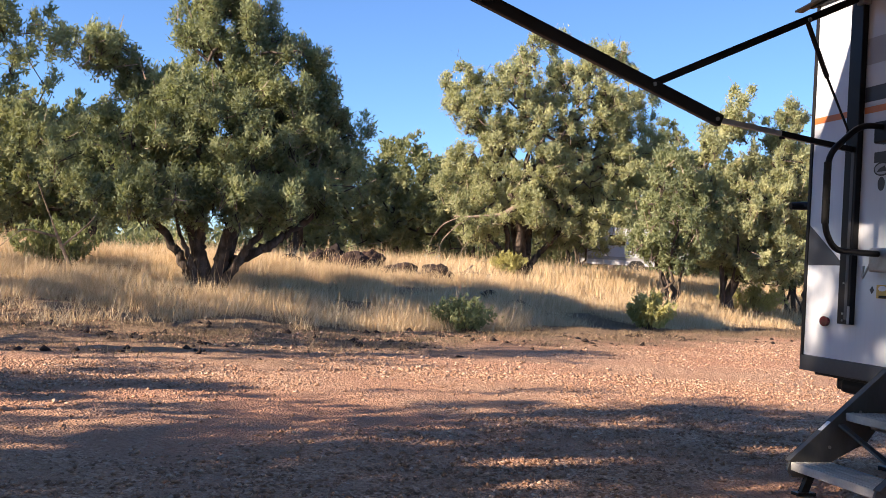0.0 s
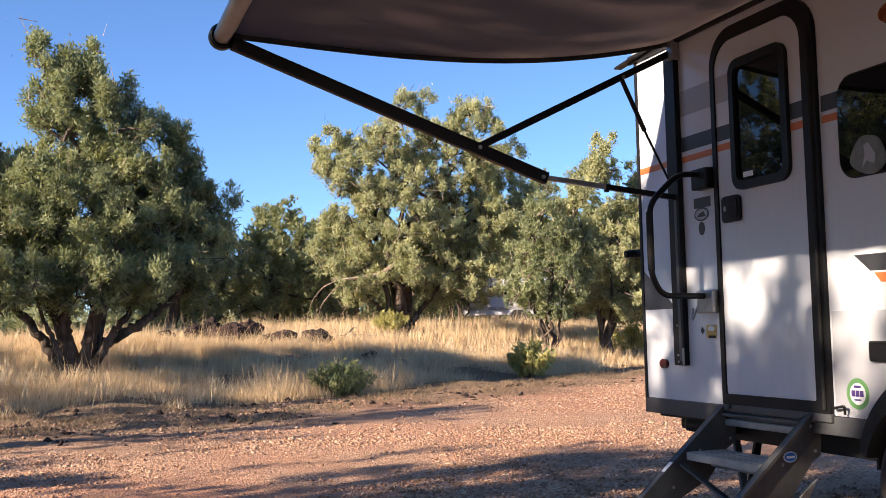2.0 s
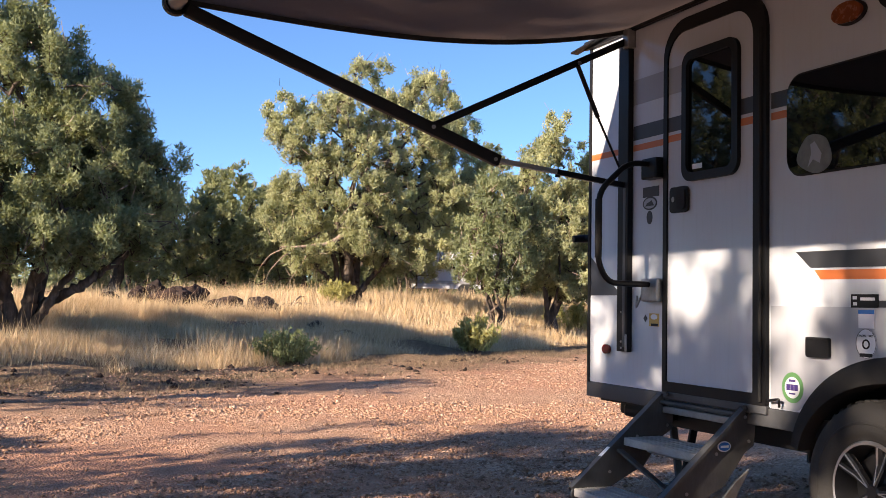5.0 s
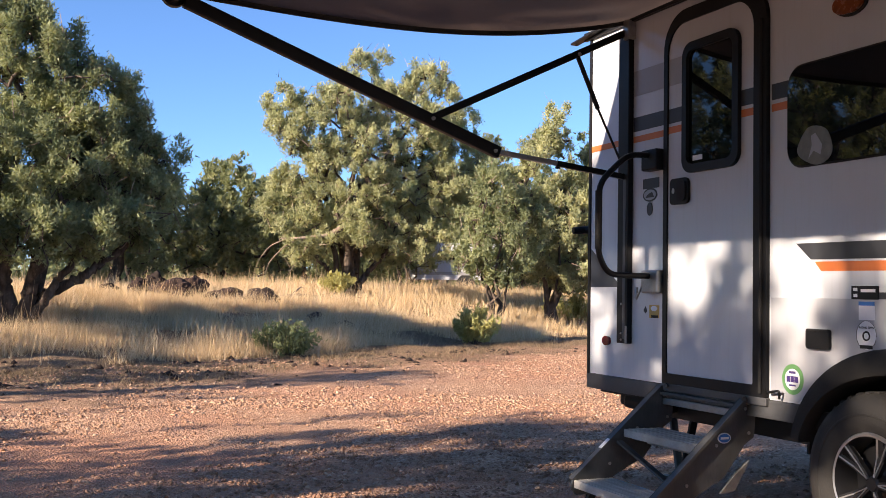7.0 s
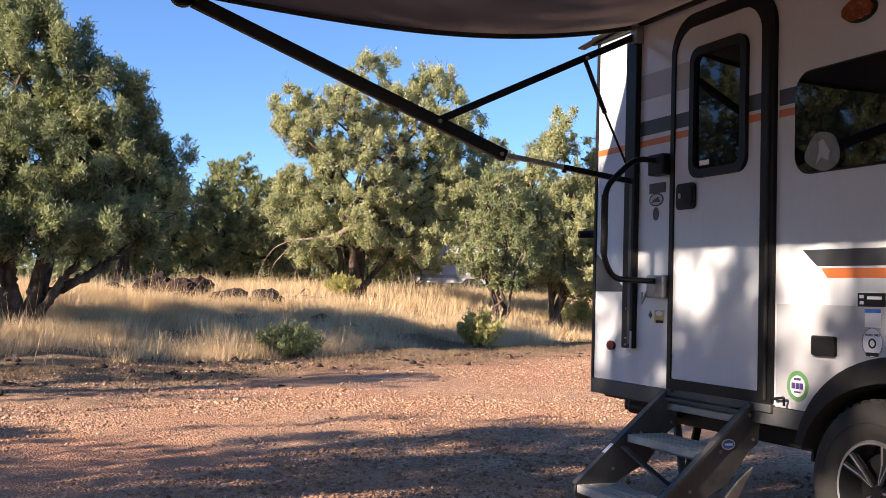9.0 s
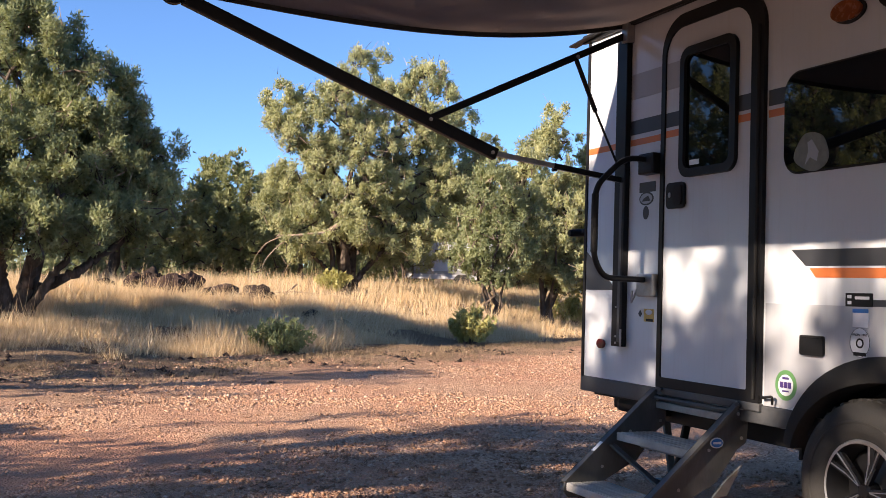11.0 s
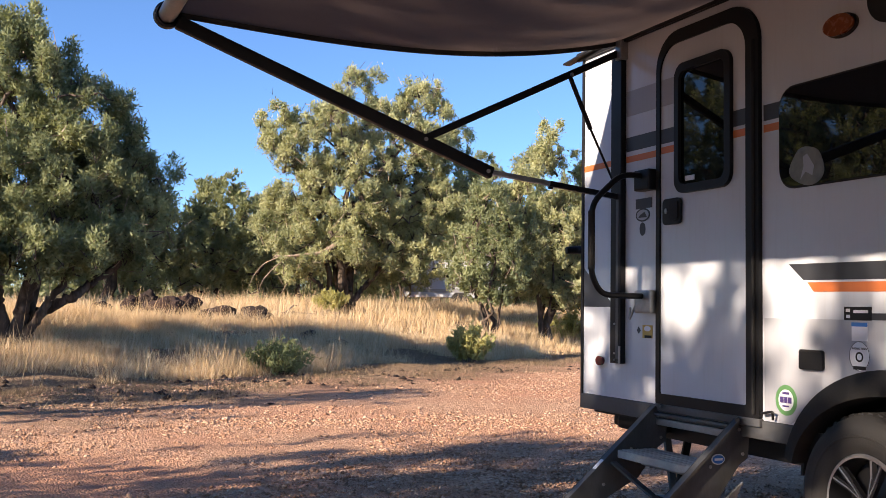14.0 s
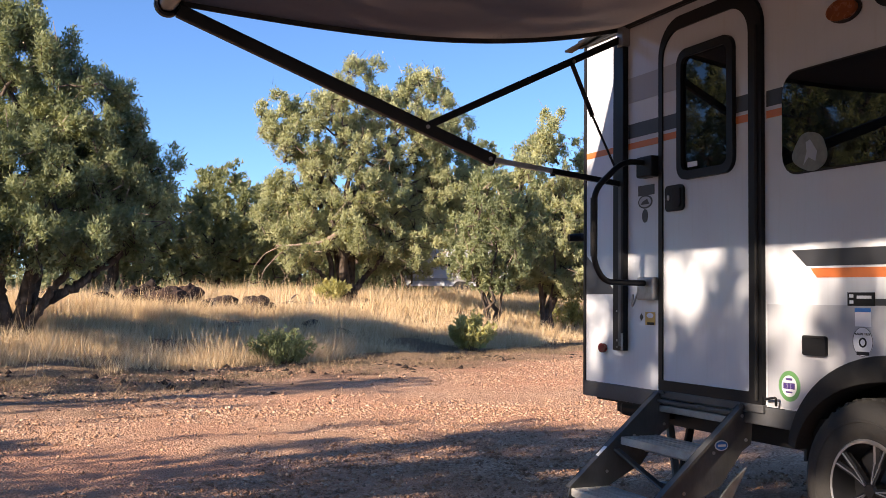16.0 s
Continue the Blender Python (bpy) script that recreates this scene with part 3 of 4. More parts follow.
# awning
AW = -0.41
track = part("awning_track", box(bmesh.new(), -0.035, -0.0003, -0.447, -0.346, 0.805, 2.52, 0.005), BLACK, trailer, "black upright awning channel")
part("channel_slot", box(bmesh.new(), -0.0375, -0.0352, -0.43, -0.405, 0.83, 1.70), SKIRT, track)
part("track_foot", box(bmesh.new(), -0.04, -0.0355, -0.452, -0.434, 0.806, 0.90, 0.002), STEEL, track)
for z in (0.825, 0.86, 1.02):
    part("rivet", slab(bmesh.new(), oval(-0.395, z, 0.006, 0.006, 10), -0.041, -0.0355), STEEL, track)
part("track_head", box(bmesh.new(), -0.05, -0.0003, -0.465, -0.405, 2.47, 2.575, 0.006), STEEL, track, "silver head casting")


def awning_height(x):
    """Height of the hanging fabric between wall and roller."""
    f = min(1, max(0, -x / 2.44))
    return 2.592 - 0.152 * f - 0.118 * math.sin(math.pi * f ** 0.85)


bm = bmesh.new()
NX, NY = 26, 30
grid = []
for j in range(NY + 1):
    y = AW - 4.2 * j / NY
    slack = 0.86 + 0.14 * math.exp(-j * 0.5) + 0.02 * math.sin(j * 1.9)
    grid.append([])
    for i in range(NX + 1):
        x = -2.44 * i / NX
        line_z = 2.592 - 0.152 * i / NX
        grid[-1].append(bm.verts.new((x, y + 0.025 * math.sin(math.pi * i / NX) * (j == 0) * -1, line_z + (awning_height(x) - line_z) * slack)))
for j in range(NY):
    for i in range(NX):
        bm.faces.new((grid[j][i], grid[j][i + 1], grid[j + 1][i + 1], grid[j + 1][i]))
bmesh.ops.solidify(bm, geom=bm.faces[:], thickness=0.003)
awning = part("awning", bm, FABRIC, trailer, "taupe vinyl awning sheet, rolled out and sagging", smooth="all")
bm = bmesh.new()
ring = []
for i in range(NX + 1):
    xa, ya, za = -2.44 * i / NX, AW + 0.004 - 0.025 * math.sin(math.pi * i / NX), awning_height(-2.44 * i / NX) - 0.008
    ring.append([bm.verts.new((xa, ya + dy, za + dz)) for dy, dz in ((-0.006, -0.016), (0.006, -0.016), (0.006, 0.014), (-0.006, 0.014))])
for a, b in zip(ring, ring[1:]):
    for k in range(4):
        bm.faces.new((a[k], a[(k + 1) % 4], b[(k + 1) % 4], b[k]))
part("hem", bm, FABRIC_EDGE, awning, "black bound hem")
part("roller", tube(bmesh.new(), [(-2.462, AW + 0.02, 2.425), (-2.462, AW - 4.2, 2.425)], 0.042, 24), STEEL, awning, "grey roller tube", smooth=True)
cap = lathe(bmesh.new(), [(0.0, 0.0), (0.05, 0.0), (0.062, 0.012), (0.062, 0.05), (0.05, 0.06)], (0, 0, 0), 24)
bmesh.ops.transform(cap, matrix=pose(-2.462, AW + 0.055, 2.425) @ pose(0, 0, 0, 0, 0, -90), verts=cap.verts[:])
part("roller_cap", cap, BLACK, awning, "black roller end cap", smooth=True)
part("wall_rail", box(bmesh.new(), -0.03, -0.0003, -4.7, AW, 2.566, 2.588, 0.004), BLACK, awning, "black rail that holds the sheet")
for dy in (0.0, -4.16):
    y = AW + dy
    bm = bmesh.new()
    bar(bm, (-2.42, y, 2.392), (-0.800, y, 1.795), 0.045, 0.062, 0.008)
    arm = part("awning_arm", bm, BLACK, awning, "black square awning arm")
    bm = bmesh.new()
    bar(bm, (-0.86, y, 1.807), (-0.45, y, 1.762), 0.026, 0.026, 0.004)
    part("arm_slide", bm, STEEL, awning, "bare metal sliding arm")
    bm = bmesh.new()
    bar(bm, (-0.46, y, 1.763), (-0.04, y, 1.716), 0.028, 0.030, 0.004)
    part("lower_arm", bm, BLACK, awning, "black lower arm")
    bm = bmesh.new()
    tube(bm, [(-0.45, y, 1.745), (-0.45, y, 1.735)], 0.014, 10)
    part("clamp_knob", bm, RUBBER, awning)
    bm = bmesh.new()
    bar(bm, (-1.185, y, 1.945), (-0.04, y, 2.510), 0.030, 0.038, 0.005)
    part("rafter", bm, BLACK, awning, "black upper rafter arm")
    bm = bmesh.new()
    tube(bm, [(-0.338, y, 2.356), (-0.205, y, 2.075)], 0.013, 12)
    tube(bm, [(-0.205, y, 2.075), (-0.06, y, 1.80)], 0.0065, 10)
    part("gas_strut", bm, BLACK, awning, "black gas strut", smooth=True)
    for x, z in ((-0.83, 1.802), (-1.18, 1.942), (-0.338, 2.358)):
        bm = bmesh.new()
        slab(bm, oval(x, z, 0.010, 0.010, 12), y - 0.030, y - 0.020, axis="y")
        part("pivot_bolt", bm, STEEL, awning)

# wheels under their arches
block = box(bmesh.new(), -0.035, 0.035, -0.017, 0.017, -0.008, 0.004, 0.003)
block_mesh = bpy.data.meshes.new("tread_block")
block.to_mesh(block_mesh)
block.free()
block_mesh.materials.append(TYRE)


def wheel(c, side):
    tyre = part("wheel", lathe(bmesh.new(), [(0.190, side * 0.02), (0.200, side * 0.045), (0.24, side * 0.062), (0.30, side * 0.060), (0.333, side * 0.044), (0.347, side * 0.016), (0.351, -side * 0.02),
                                            (0.351, -side * 0.16), (0.345, -side * 0.20), (0.30, -side * 0.23), (0.21, -side * 0.20)], c, 72), TYRE, trailer, "dusty all-terrain tyre", smooth=50)
    for k in range(44):
        for row in (0, 1):
            ob = new("tread_block", block_mesh)
            a = 2 * math.pi * (k + row * 0.5) / 44
            ob.matrix_basis = Matrix.Translation(Vector(c) + Vector((-side * (0.030 + 0.075 * row), math.cos(a) * 0.352, math.sin(a) * 0.352))) @ Euler((a - math.pi / 2, 0, 0.25 if row else -0.25)).to_matrix().to_4x4()
            ob.parent = tyre
    part("sidewall_ridge", lathe(bmesh.new(), [(0.262, side * 0.0605), (0.266, side * 0.0645), (0.272, side * 0.0645), (0.276, side * 0.0605)], c, 64), TYRE, tyre, smooth=True)
    part("rim_lip", lathe(bmesh.new(), [(0.200, side * 0.044), (0.193, side * 0.052), (0.184, side * 0.050)], c, 64), ALLOY, tyre, "machined alloy rim lip", smooth=40)
    part("rim_barrel", lathe(bmesh.new(), [(0.184, side * 0.050), (0.176, side * 0.02), (0.172, -side * 0.10)], c, 48), RIM_DARK, tyre, "black rim barrel", smooth=40)
    part("rim_dish", lathe(bmesh.new(), [(0.175, -side * 0.060), (0.10, -side * 0.045), (0.03, -side * 0.02), (0.0, -side * 0.02)], c, 48), RIM_DARK, tyre, "black rim dish", smooth=True)
    part("hub_cap", lathe(bmesh.new(), [(0.0, side * 0.042), (0.024, side * 0.042), (0.032, side * 0.03), (0.034, -side * 0.02)], c, 28), RIM_DARK, tyre, "dark hub cap", smooth=30)
    for k in range(5):
        a = math.pi / 2 + 0.32 + k * 2 * math.pi / 5
        for off in (-0.15, 0.15):
            for wide, lift, mt, what in ((0.024, 0.0, RIM_DARK, "black rim spoke"), (0.008, 0.0125, ALLOY, "machined spoke edge")):
                bm = bmesh.new()
                p = [(c[0] + side * (d + lift), c[1] + r * math.cos(a + off * f), c[2] + r * math.sin(a + off * f)) for r, d, f in ((0.030, 0.024, 0.2), (0.11, 0.022, 0.75), (0.184, 0.032, 1.0))]
                tall = 0.022 if mt is RIM_DARK else 0.004
                bar(bm, p[0], p[1], wide, tall, 0.001)
                bar(bm, p[1], p[2], wide, tall, 0.001)
                part("spoke", bm, mt, tyre, what)


for side, x0 in ((-1, 0.0), (1, WIDE)):
    fo, fi = arch(0.583, 0.480, 14, 0.15), arch(0.535, 0.376, 14, 0.15)
    part("fender", slab(bmesh.new(), fo + fi[::-1], x0 - side * 0.10, x0 + side * 0.030, bevel=0.012), RUBBER, trailer, "black moulded tandem wheel arch", smooth=True)
    part("wheel_well", slab(bmesh.new(), arch(0.55, 0.52), x0 - side * 0.38, x0 - side * 0.35), RUBBER, trailer)
    part("well_roof", slab(bmesh.new(), arch(0.560, 0.425) + arch(0.545, 0.400)[::-1], x0 - side * 0.35, x0 - side * 0.05), RUBBER, trailer)
    for yw in (-2.15, -2.93):
        wheel((x0 - side * 0.02, yw, WHEEL_Z), side)
for yw in (-2.15, -2.93):
    part("axle", tube(bmesh.new(), [(0.25, yw, WHEEL_Z), (WIDE - 0.25, yw, WHEEL_Z)], 0.04, 12), BLACK, trailer, "black axle tube")
# rear stabiliser jack seen below the floor
for y0, y1 in ((-0.36, -0.22), (-0.10, -0.20)):
    bm = bmesh.new()
    bar(bm, (0.50, y0, 0.47), (0.50, y1, 0.02), 0.045, 0.022)
    part("stabiliser_leg", bm, BLACK if y0 < -0.2 else STEP_METAL, trailer, "stabiliser leg let down")
part("jack_foot", box(bmesh.new(), 0.42, 0.58, -0.29, -0.13, 0.0, 0.025, 0.004), BLACK, trailer, "black jack foot plate")
part("rear_tank", box(bmesh.new(), 0.10, 0.9, -0.52, -0.20, 0.43, 0.508, 0.03), BLACK, trailer, "black plastic underfloor cover")

# folding entry steps
steps = part("entry_steps", tube(bmesh.new(), [(-0.005, -0.74, 0.592), (-0.005, -1.43, 0.592)], 0.014, 12), STEEL, trailer, "folding grey steel entry steps, let down", smooth=True)
SIDE = [(0.045, 0.60), (-0.02, 0.612), (-0.05, 0.595), (-0.545, 0.165), (-0.558, 0.12), (-0.53, 0.085), (-0.47, 0.085), (-0.20, 0.225), (-0.14, 0.25), (-0.02, 0.40), (0.03, 0.43)]
for y0, y1, lip in ((-0.775, -0.760, -1), (-1.405, -1.39, 1)):
    st = part("stringer", slab(bmesh.new(), SIDE, y0, y1, axis="y"), STEP_METAL, steps, "dusty grey side plate")
    bm = bmesh.new()
    mid = (y0 + y1) / 2
    bar(bm, (-0.03, mid - 0.012 * lip, 0.606), (-0.548, mid - 0.012 * lip, 0.158), 0.042, 0.010, 0.002)
    part("stringer_flange", bm, STEP_METAL, steps, "folded front flange")
    bm = bmesh.new()
    bar(bm, (-0.42, mid + 0.012 * lip, 0.15), (-0.475, mid + 0.012 * lip, 0.012), 0.030, 0.030, 0.003)
    bar(bm, (-0.52, mid + 0.012 * lip, 0.010), (-0.42, mid + 0.012 * lip, 0.010), 0.055, 0.016, 0.003)
    part("step_leg", bm, BLACK, steps, "black adjustable foot")
    for x, z in ((-0.02, 0.56), (-0.18, 0.40), (-0.34, 0.23), (-0.47, 0.12), (0.0, 0.45)):
        bm = bmesh.new()
        slab(bm, oval(x, z, 0.008, 0.008, 10), y0 - 0.004, y1 + 0.004, axis="y")
        part("rivet", bm, STEEL, steps)
for x0, x1, z in ((-0.262, -0.045, 0.398), (-0.545, -0.325, 0.160)):
    part("tread", box(bmesh.new(), x0, x1, -1.388, -0.777, z - 0.040, z, 0.006), TREAD, steps, "worn grey ribbed tread")
    for k in range(5):
        xr = x0 + (x1 - x0) * (k + 0.5) / 5
        part("tread_rib", box(bmesh.new(), xr - 0.006, xr + 0.006, -1.37, -0.795, z + 0.0003, z + 0.003), TREAD, steps)
part("top_plate", box(bmesh.new(), -0.045, 0.05, -1.388, -0.777, 0.562, 0.578, 0.004), STEP_METAL, steps, "dark top plate")
part("cross_bar", box(bmesh.new(), -0.03, -0.012, -1.388, -0.777, 0.515, 0.548, 0.003), STEEL, steps, "lit cross bar")
for y, h in ((-0.80, 0.612), (-1.40, 0.607)):
    bm = bmesh.new()
    tube(bm, [(-0.05, y - 0.03, h), (0.02, y + 0.04, h + 0.004)], 0.010, 10)
    part("hinge_pin", bm, STEP_METAL, steps, "grey hinge pin", smooth=True)
bm = bmesh.new()
bar(bm, (-0.30, -0.80, 0.34), (-0.22, -1.36, 0.10), 0.035, 0.012, 0.002)
part("brace", bm, STEP_METAL, steps, "diagonal brace")
bm = bmesh.new()
tube(bm, [(-0.12, -0.79, 0.33), (-0.12, -1.38, 0.33)], 0.012, 10)
part("pivot_bar", bm, STEEL, steps, "pivot bar", smooth=True)
bm = bmesh.new()
slab(bm, [(-0.10, 0.27), (-0.02, 0.33), (-0.10, 0.20), (-0.18, 0.19)], -1.436, -1.424, axis="y")
part("lock_plate", bm, STEEL, steps, "bare metal lock plate")
bm = bmesh.new()
slab(bm, [(-0.138 + 0.036 * math.cos(a), 0.432 + 0.024 * math.sin(a)) for a in [i * math.pi / 12 for i in range(24)]], -1.4085, -1.4055, axis="y")
plate = part("oval_label", bm, PAPER, steps, "blue and white oval label")
bm = bmesh.new()
slab(bm, [(-0.138 + 0.031 * math.cos(a), 0.432 + 0.019 * math.sin(a)) for a in [i * math.pi / 12 for i in range(24)]], -1.4105, -1.4087, axis="y")
ob = part("oval_field", bm, BLUE, steps)
bm = bmesh.new()
slab(bm, strip(-0.160, -0.116, 0.427, 0.437), -1.4122, -1.4107, axis="y")
part("oval_bar", bm, PAPER, steps)
part("step_sticker", bar(bmesh.new(), (-0.335, -0.7555, 0.3495), (-0.385, -0.7555, 0.3065), 0.028, 0.0015, 0.0), PAPER, steps)

# ---- trees ----


def sprigs(rs, centres, radii, per, size, up=0.5, each=12, tuft=0.075, slim=1.0):
    """Little tufts of short pointed sprigs that fill flame-shaped clumps: arrays of corners and faces."""
    k = np.repeat(np.arange(len(centres)), max(1, per // each))
    d = rs.normal(size=(len(k), 3))
    d /= np.linalg.norm(d, axis=1)[:, None]
    r = rs.uniform(0.05, 1, len(k)) ** 0.5
    taper = 1 - 0.45 * np.clip(d[:, 2], -0.4, 1)
    hub = centres[k] + d * (radii[k] * r)[:, None] * np.stack([0.85 * taper, 0.85 * taper, np.full(len(k), 1.4)], 1)
    out = d * 0.6 + np.array([0, 0, up])
    hub, out = np.repeat(hub, each, 0), np.repeat(out, each, 0)
    n = len(hub)
    way = out + rs.normal(size=(n, 3)) * 0.6
    way /= np.linalg.norm(way, axis=1)[:, None]
    p = hub + rs.normal(size=(n, 3)) * tuft * 0.62 + way * tuft * 0.3
    side = np.cross(way, rs.normal(size=(n, 3)))
    side /= np.linalg.norm(side, axis=1)[:, None] + 1e-9
    ln = size * rs.uniform(0.6, 1.4, n)[:, None]
    wd = ln * rs.uniform(0.15, 0.26, n)[:, None] * slim
    a = p - way * ln * 0.5
    verts = np.stack([a + side * wd, a - side * wd, p + way * ln * 0.5], 1).reshape(-1, 3)
    return verts, np.arange(3 * n).reshape(n, 3)


def crown_points(rs, count, height, low, radius, shape, lobes):
    """Clump centres inside an uneven crown: shape gives the radius from bottom to top."""
    out, ph = [], rs.uniform(0, 6.28, 6)
    while len(out) < count:
        t = rs.uniform(0, 1)
        z = low + (height - low) * t
        a = rs.uniform(0, 2 * math.pi)
        prof = np.interp(t, np.linspace(0, 1, len(shape)), shape)
        wob = 1 + lobes * (math.sin(2 * a + ph[0] + 3 * t) * 0.5 + math.sin(3 * a + ph[1] - 5 * t) * 0.5 + math.sin(5 * a + ph[2] + 9 * t) * 0.35 + math.sin(a * 4 + 17 * t + ph[3]) * 0.3)
        full = radius * prof * max(0.25, wob)
        if rs.uniform() > prof + 0.15:
            continue
        r = full * rs.uniform(0.12, 1) ** 0.55
        out.append((r * math.cos(a), r * math.sin(a), z + rs.normal(0, 0.12)))
    return np.array(out)


def massed_points(rs, count, masses, gap):
    """Clump centres spread through several leaf masses (x, y, z, half width, half height), thicker towards their skins, with gaps between."""
    m = np.array(masses, float)
    share = m[:, 3] ** 2 * m[:, 4]
    share = share ** 0.8 / (share ** 0.8).sum()
    off, out = Vector(rs.uniform(0, 50, 3)), []
    while len(out) < count:
        x, y, z, w, h = m[rs.choice(len(m), p=share)]
        d = rs.normal(size=3)
        d *= rs.uniform(0.1, 1) ** 0.42 / np.linalg.norm(d)
        c = np.array([x, y, z]) + d * (w, w * 0.95, h)
        if noise.noise(Vector(c) * 1.7 + off) < gap:
            continue
        out.append(c)
    return np.array(out)


def juniper(name, seed, height, radius, low, shape, clumps, per, leaf, label, trunks=3, lobes=0.35, clump_r=(0.28, 0.5),
            size=0.12, trunk_r=0.13, spread=0.5, at=(0, 0), group="junipers", masses=None, gap=-0.10, twigs=200):
    """A many-stemmed juniper: twisting trunks, limbs that reach for every clump, and a ragged crown of sprigs."""
    rs = np.random.RandomState(seed)
    x, y = at
    tree = thing(name, label, "tree", group, (x, y, float(terrain(x, y)) - 0.05))
    pts = massed_points(rs, clumps, masses, gap) if masses else crown_points(rs, clumps, height, low, radius, shape, lobes)
    nodes, back, kids = [np.zeros(3)], [-1], [0]
    for k in range(trunks):
        a = 2 * math.pi * (k + rs.uniform(-0.3, 0.3)) / trunks
        nodes.append(np.array([math.cos(a) * trunk_r * 1.1, math.sin(a) * trunk_r * 1.1, -0.05]) if trunks > 1 else np.array([0.0, 0.0, -0.05]))
        back.append(0)
        last = len(nodes) - 1
        reach = spread * rs.uniform(0.6, 1.3)
        for j in range(1, 7):
            f = j / 6
            p = np.array([math.cos(a) * reach * f ** 0.8 * 1.6, math.sin(a) * reach * f ** 0.8 * 1.6, height * rs.uniform(0.5, 0.62) * f]) + rs.normal(0, 0.07, 3) * (1, 1, 0.3)
            nodes.append(p)
            back.append(last)
            last = len(nodes) - 1
    order = np.argsort(np.linalg.norm(pts - np.array([0, 0, height * 0.4]), axis=1))
    tips = []
    for i in order:
        c = pts[i]
        arr = np.array(nodes)
        d = arr - c
        cost = np.linalg.norm(d, axis=1) + 0.6 * np.clip(d[:, 2], 0, None)
        cost[0] = 1e9
        j = int(np.argmin(cost))
        mid = (arr[j] + c) / 2 + rs.normal(0, 0.10, 3) - np.array([0, 0, 0.10])
        nodes.append(mid)
        back.append(j)
        nodes.append(c)
        back.append(len(nodes) - 2)
        tips.append(len(nodes) - 1)
    load = np.zeros(len(nodes))
    load[tips] = 1
    for i in range(len(nodes) - 1, 0, -1):
        load[back[i]] += load[i]
    rad = trunk_r * (load / max(load[1:].max(), 1)) ** 0.55
    rad = np.clip(rad, 0.007, trunk_r)
    sides = 6
    ang = np.arange(sides) * 2 * math.pi / sides
    vs, fs = [], []
    for i in range(1, len(nodes)):
        a, b = nodes[back[i]], nodes[i]
        d = b - a
        ln = np.linalg.norm(d)
        if ln < 1e-4 or back[i] == 0:
            continue
        d = d / ln
        u = np.cross(d, (0.3, 0.2, 0.93) if abs(d[2]) < 0.9 else (1, 0, 0))
        u /= np.linalg.norm(u)
        w = np.cross(d, u)
        ra, rb = min(rad[back[i]], rad[i] * 1.35), rad[i]
        if back[back[i]] == 0:
            ra = rad[i] * 1.45
        ring = np.cos(ang)[:, None] * u + np.sin(ang)[:, None] * w
        base = len(vs) * sides
        vs += [a - d * ra * 0.3 + ring * ra, b + ring * rb]
        for k in range(sides):
            q = (k + 1) % sides
            fs.append((base + k, base + q, base + sides + q, base + sides + k))
    me = quads(np.concatenate(vs), np.array(fs), "trunk")
    mesh_part("trunk", me, BARK, tree, "grey-brown shaggy trunks and limbs", smooth="all")
    v, f = sprigs(rs, pts, rs.uniform(clump_r[0], clump_r[1], len(pts)), per, size)
    mesh_part("crown", quads(v, f, "crown"), leaf, tree, "ragged scale-leaf crown")
    # bare twigs that show through the gaps of the crown
    k = rs.randint(0, len(pts), twigs)
    a = pts[k] + rs.normal(0, 0.16, (twigs, 3))
    b = a + rs.normal(0, 0.17, (twigs, 3)) + (0, 0, 0.05)
    s = np.cross(b - a, rs.normal(size=(twigs, 3)))
    s = s / (np.linalg.norm(s, axis=1)[:, None] + 1e-9) * 0.0085
    tv = np.stack([a - s, a + s, b + s * 0.4, b - s * 0.4], 1).reshape(-1, 3)
    mesh_part("deadwood", quads(tv, np.arange(4 * twigs).reshape(-1, 4), "deadwood"), DEADWOOD, tree, "bare pale twigs")
    return tree


def from_camera(angle, dist):
    """A spot on the ground: degrees clockwise from +y and metres from where the film-maker sits."""
    return -3.13 + dist * math.sin(radians(angle)), -5.2 + dist * math.cos(radians(angle))


ROUND = (0.35, 0.75, 0.95, 1.0, 0.95, 0.85, 0.7, 0.5, 0.25)
BROAD = (0.55, 0.9, 1.0, 1.0, 0.92, 0.8, 0.66, 0.5, 0.28)
TALL = (0.3, 0.7, 0.9, 1.0, 0.95, 0.8, 0.6, 0.42, 0.2)

BIG_MASSES = ((0.2, 0, 2.6, 1.9, 1.15), (1.6, 0.1, 2.25, 1.1, 0.85), (1.1, 0, 3.55, 0.95, 0.9), (0.0, 0, 4.3, 1.0, 1.0), (-0.3, 0, 5.1, 0.62, 0.75), (2.35, 0, 2.95, 0.4, 0.4),
              (-1.7, 0.1, 2.15, 1.15, 0.85), (-2.1, -0.1, 3.85, 0.75, 0.32), (-1.0, 0.2, 3.3, 0.8, 0.65),
              (0.8, -0.7, 1.6, 1.4, 0.5), (-0.9, -0.7, 1.55, 1.2, 0.5))
MID_MASSES = ((0, 0, 3.3, 1.9, 1.4), (-0.9, 0, 4.6, 1.35, 1.1), (0.4, 0, 5.7, 1.0, 1.15), (1.9, 0, 4.9, 1.5, 1.3), (2.3, 0, 6.0, 0.75, 0.7), (2.4, 0, 2.9, 1.35, 1.1), (-1.5, 0, 2.5, 1.0, 0.85),
              (0.6, 0.2, 1.95, 1.6, 0.7), (-1.85, 0, 4.9, 0.6, 0.7),
              (-1.3, -0.4, 1.5, 1.0, 0.6), (0.2, -0.9, 1.9, 1.0, 0.6), (1.6, -0.4, 1.4, 1.4, 0.7), (3.2, 0, 3.7, 1.0, 1.0), (3.0, 0, 4.8, 0.9, 0.9))
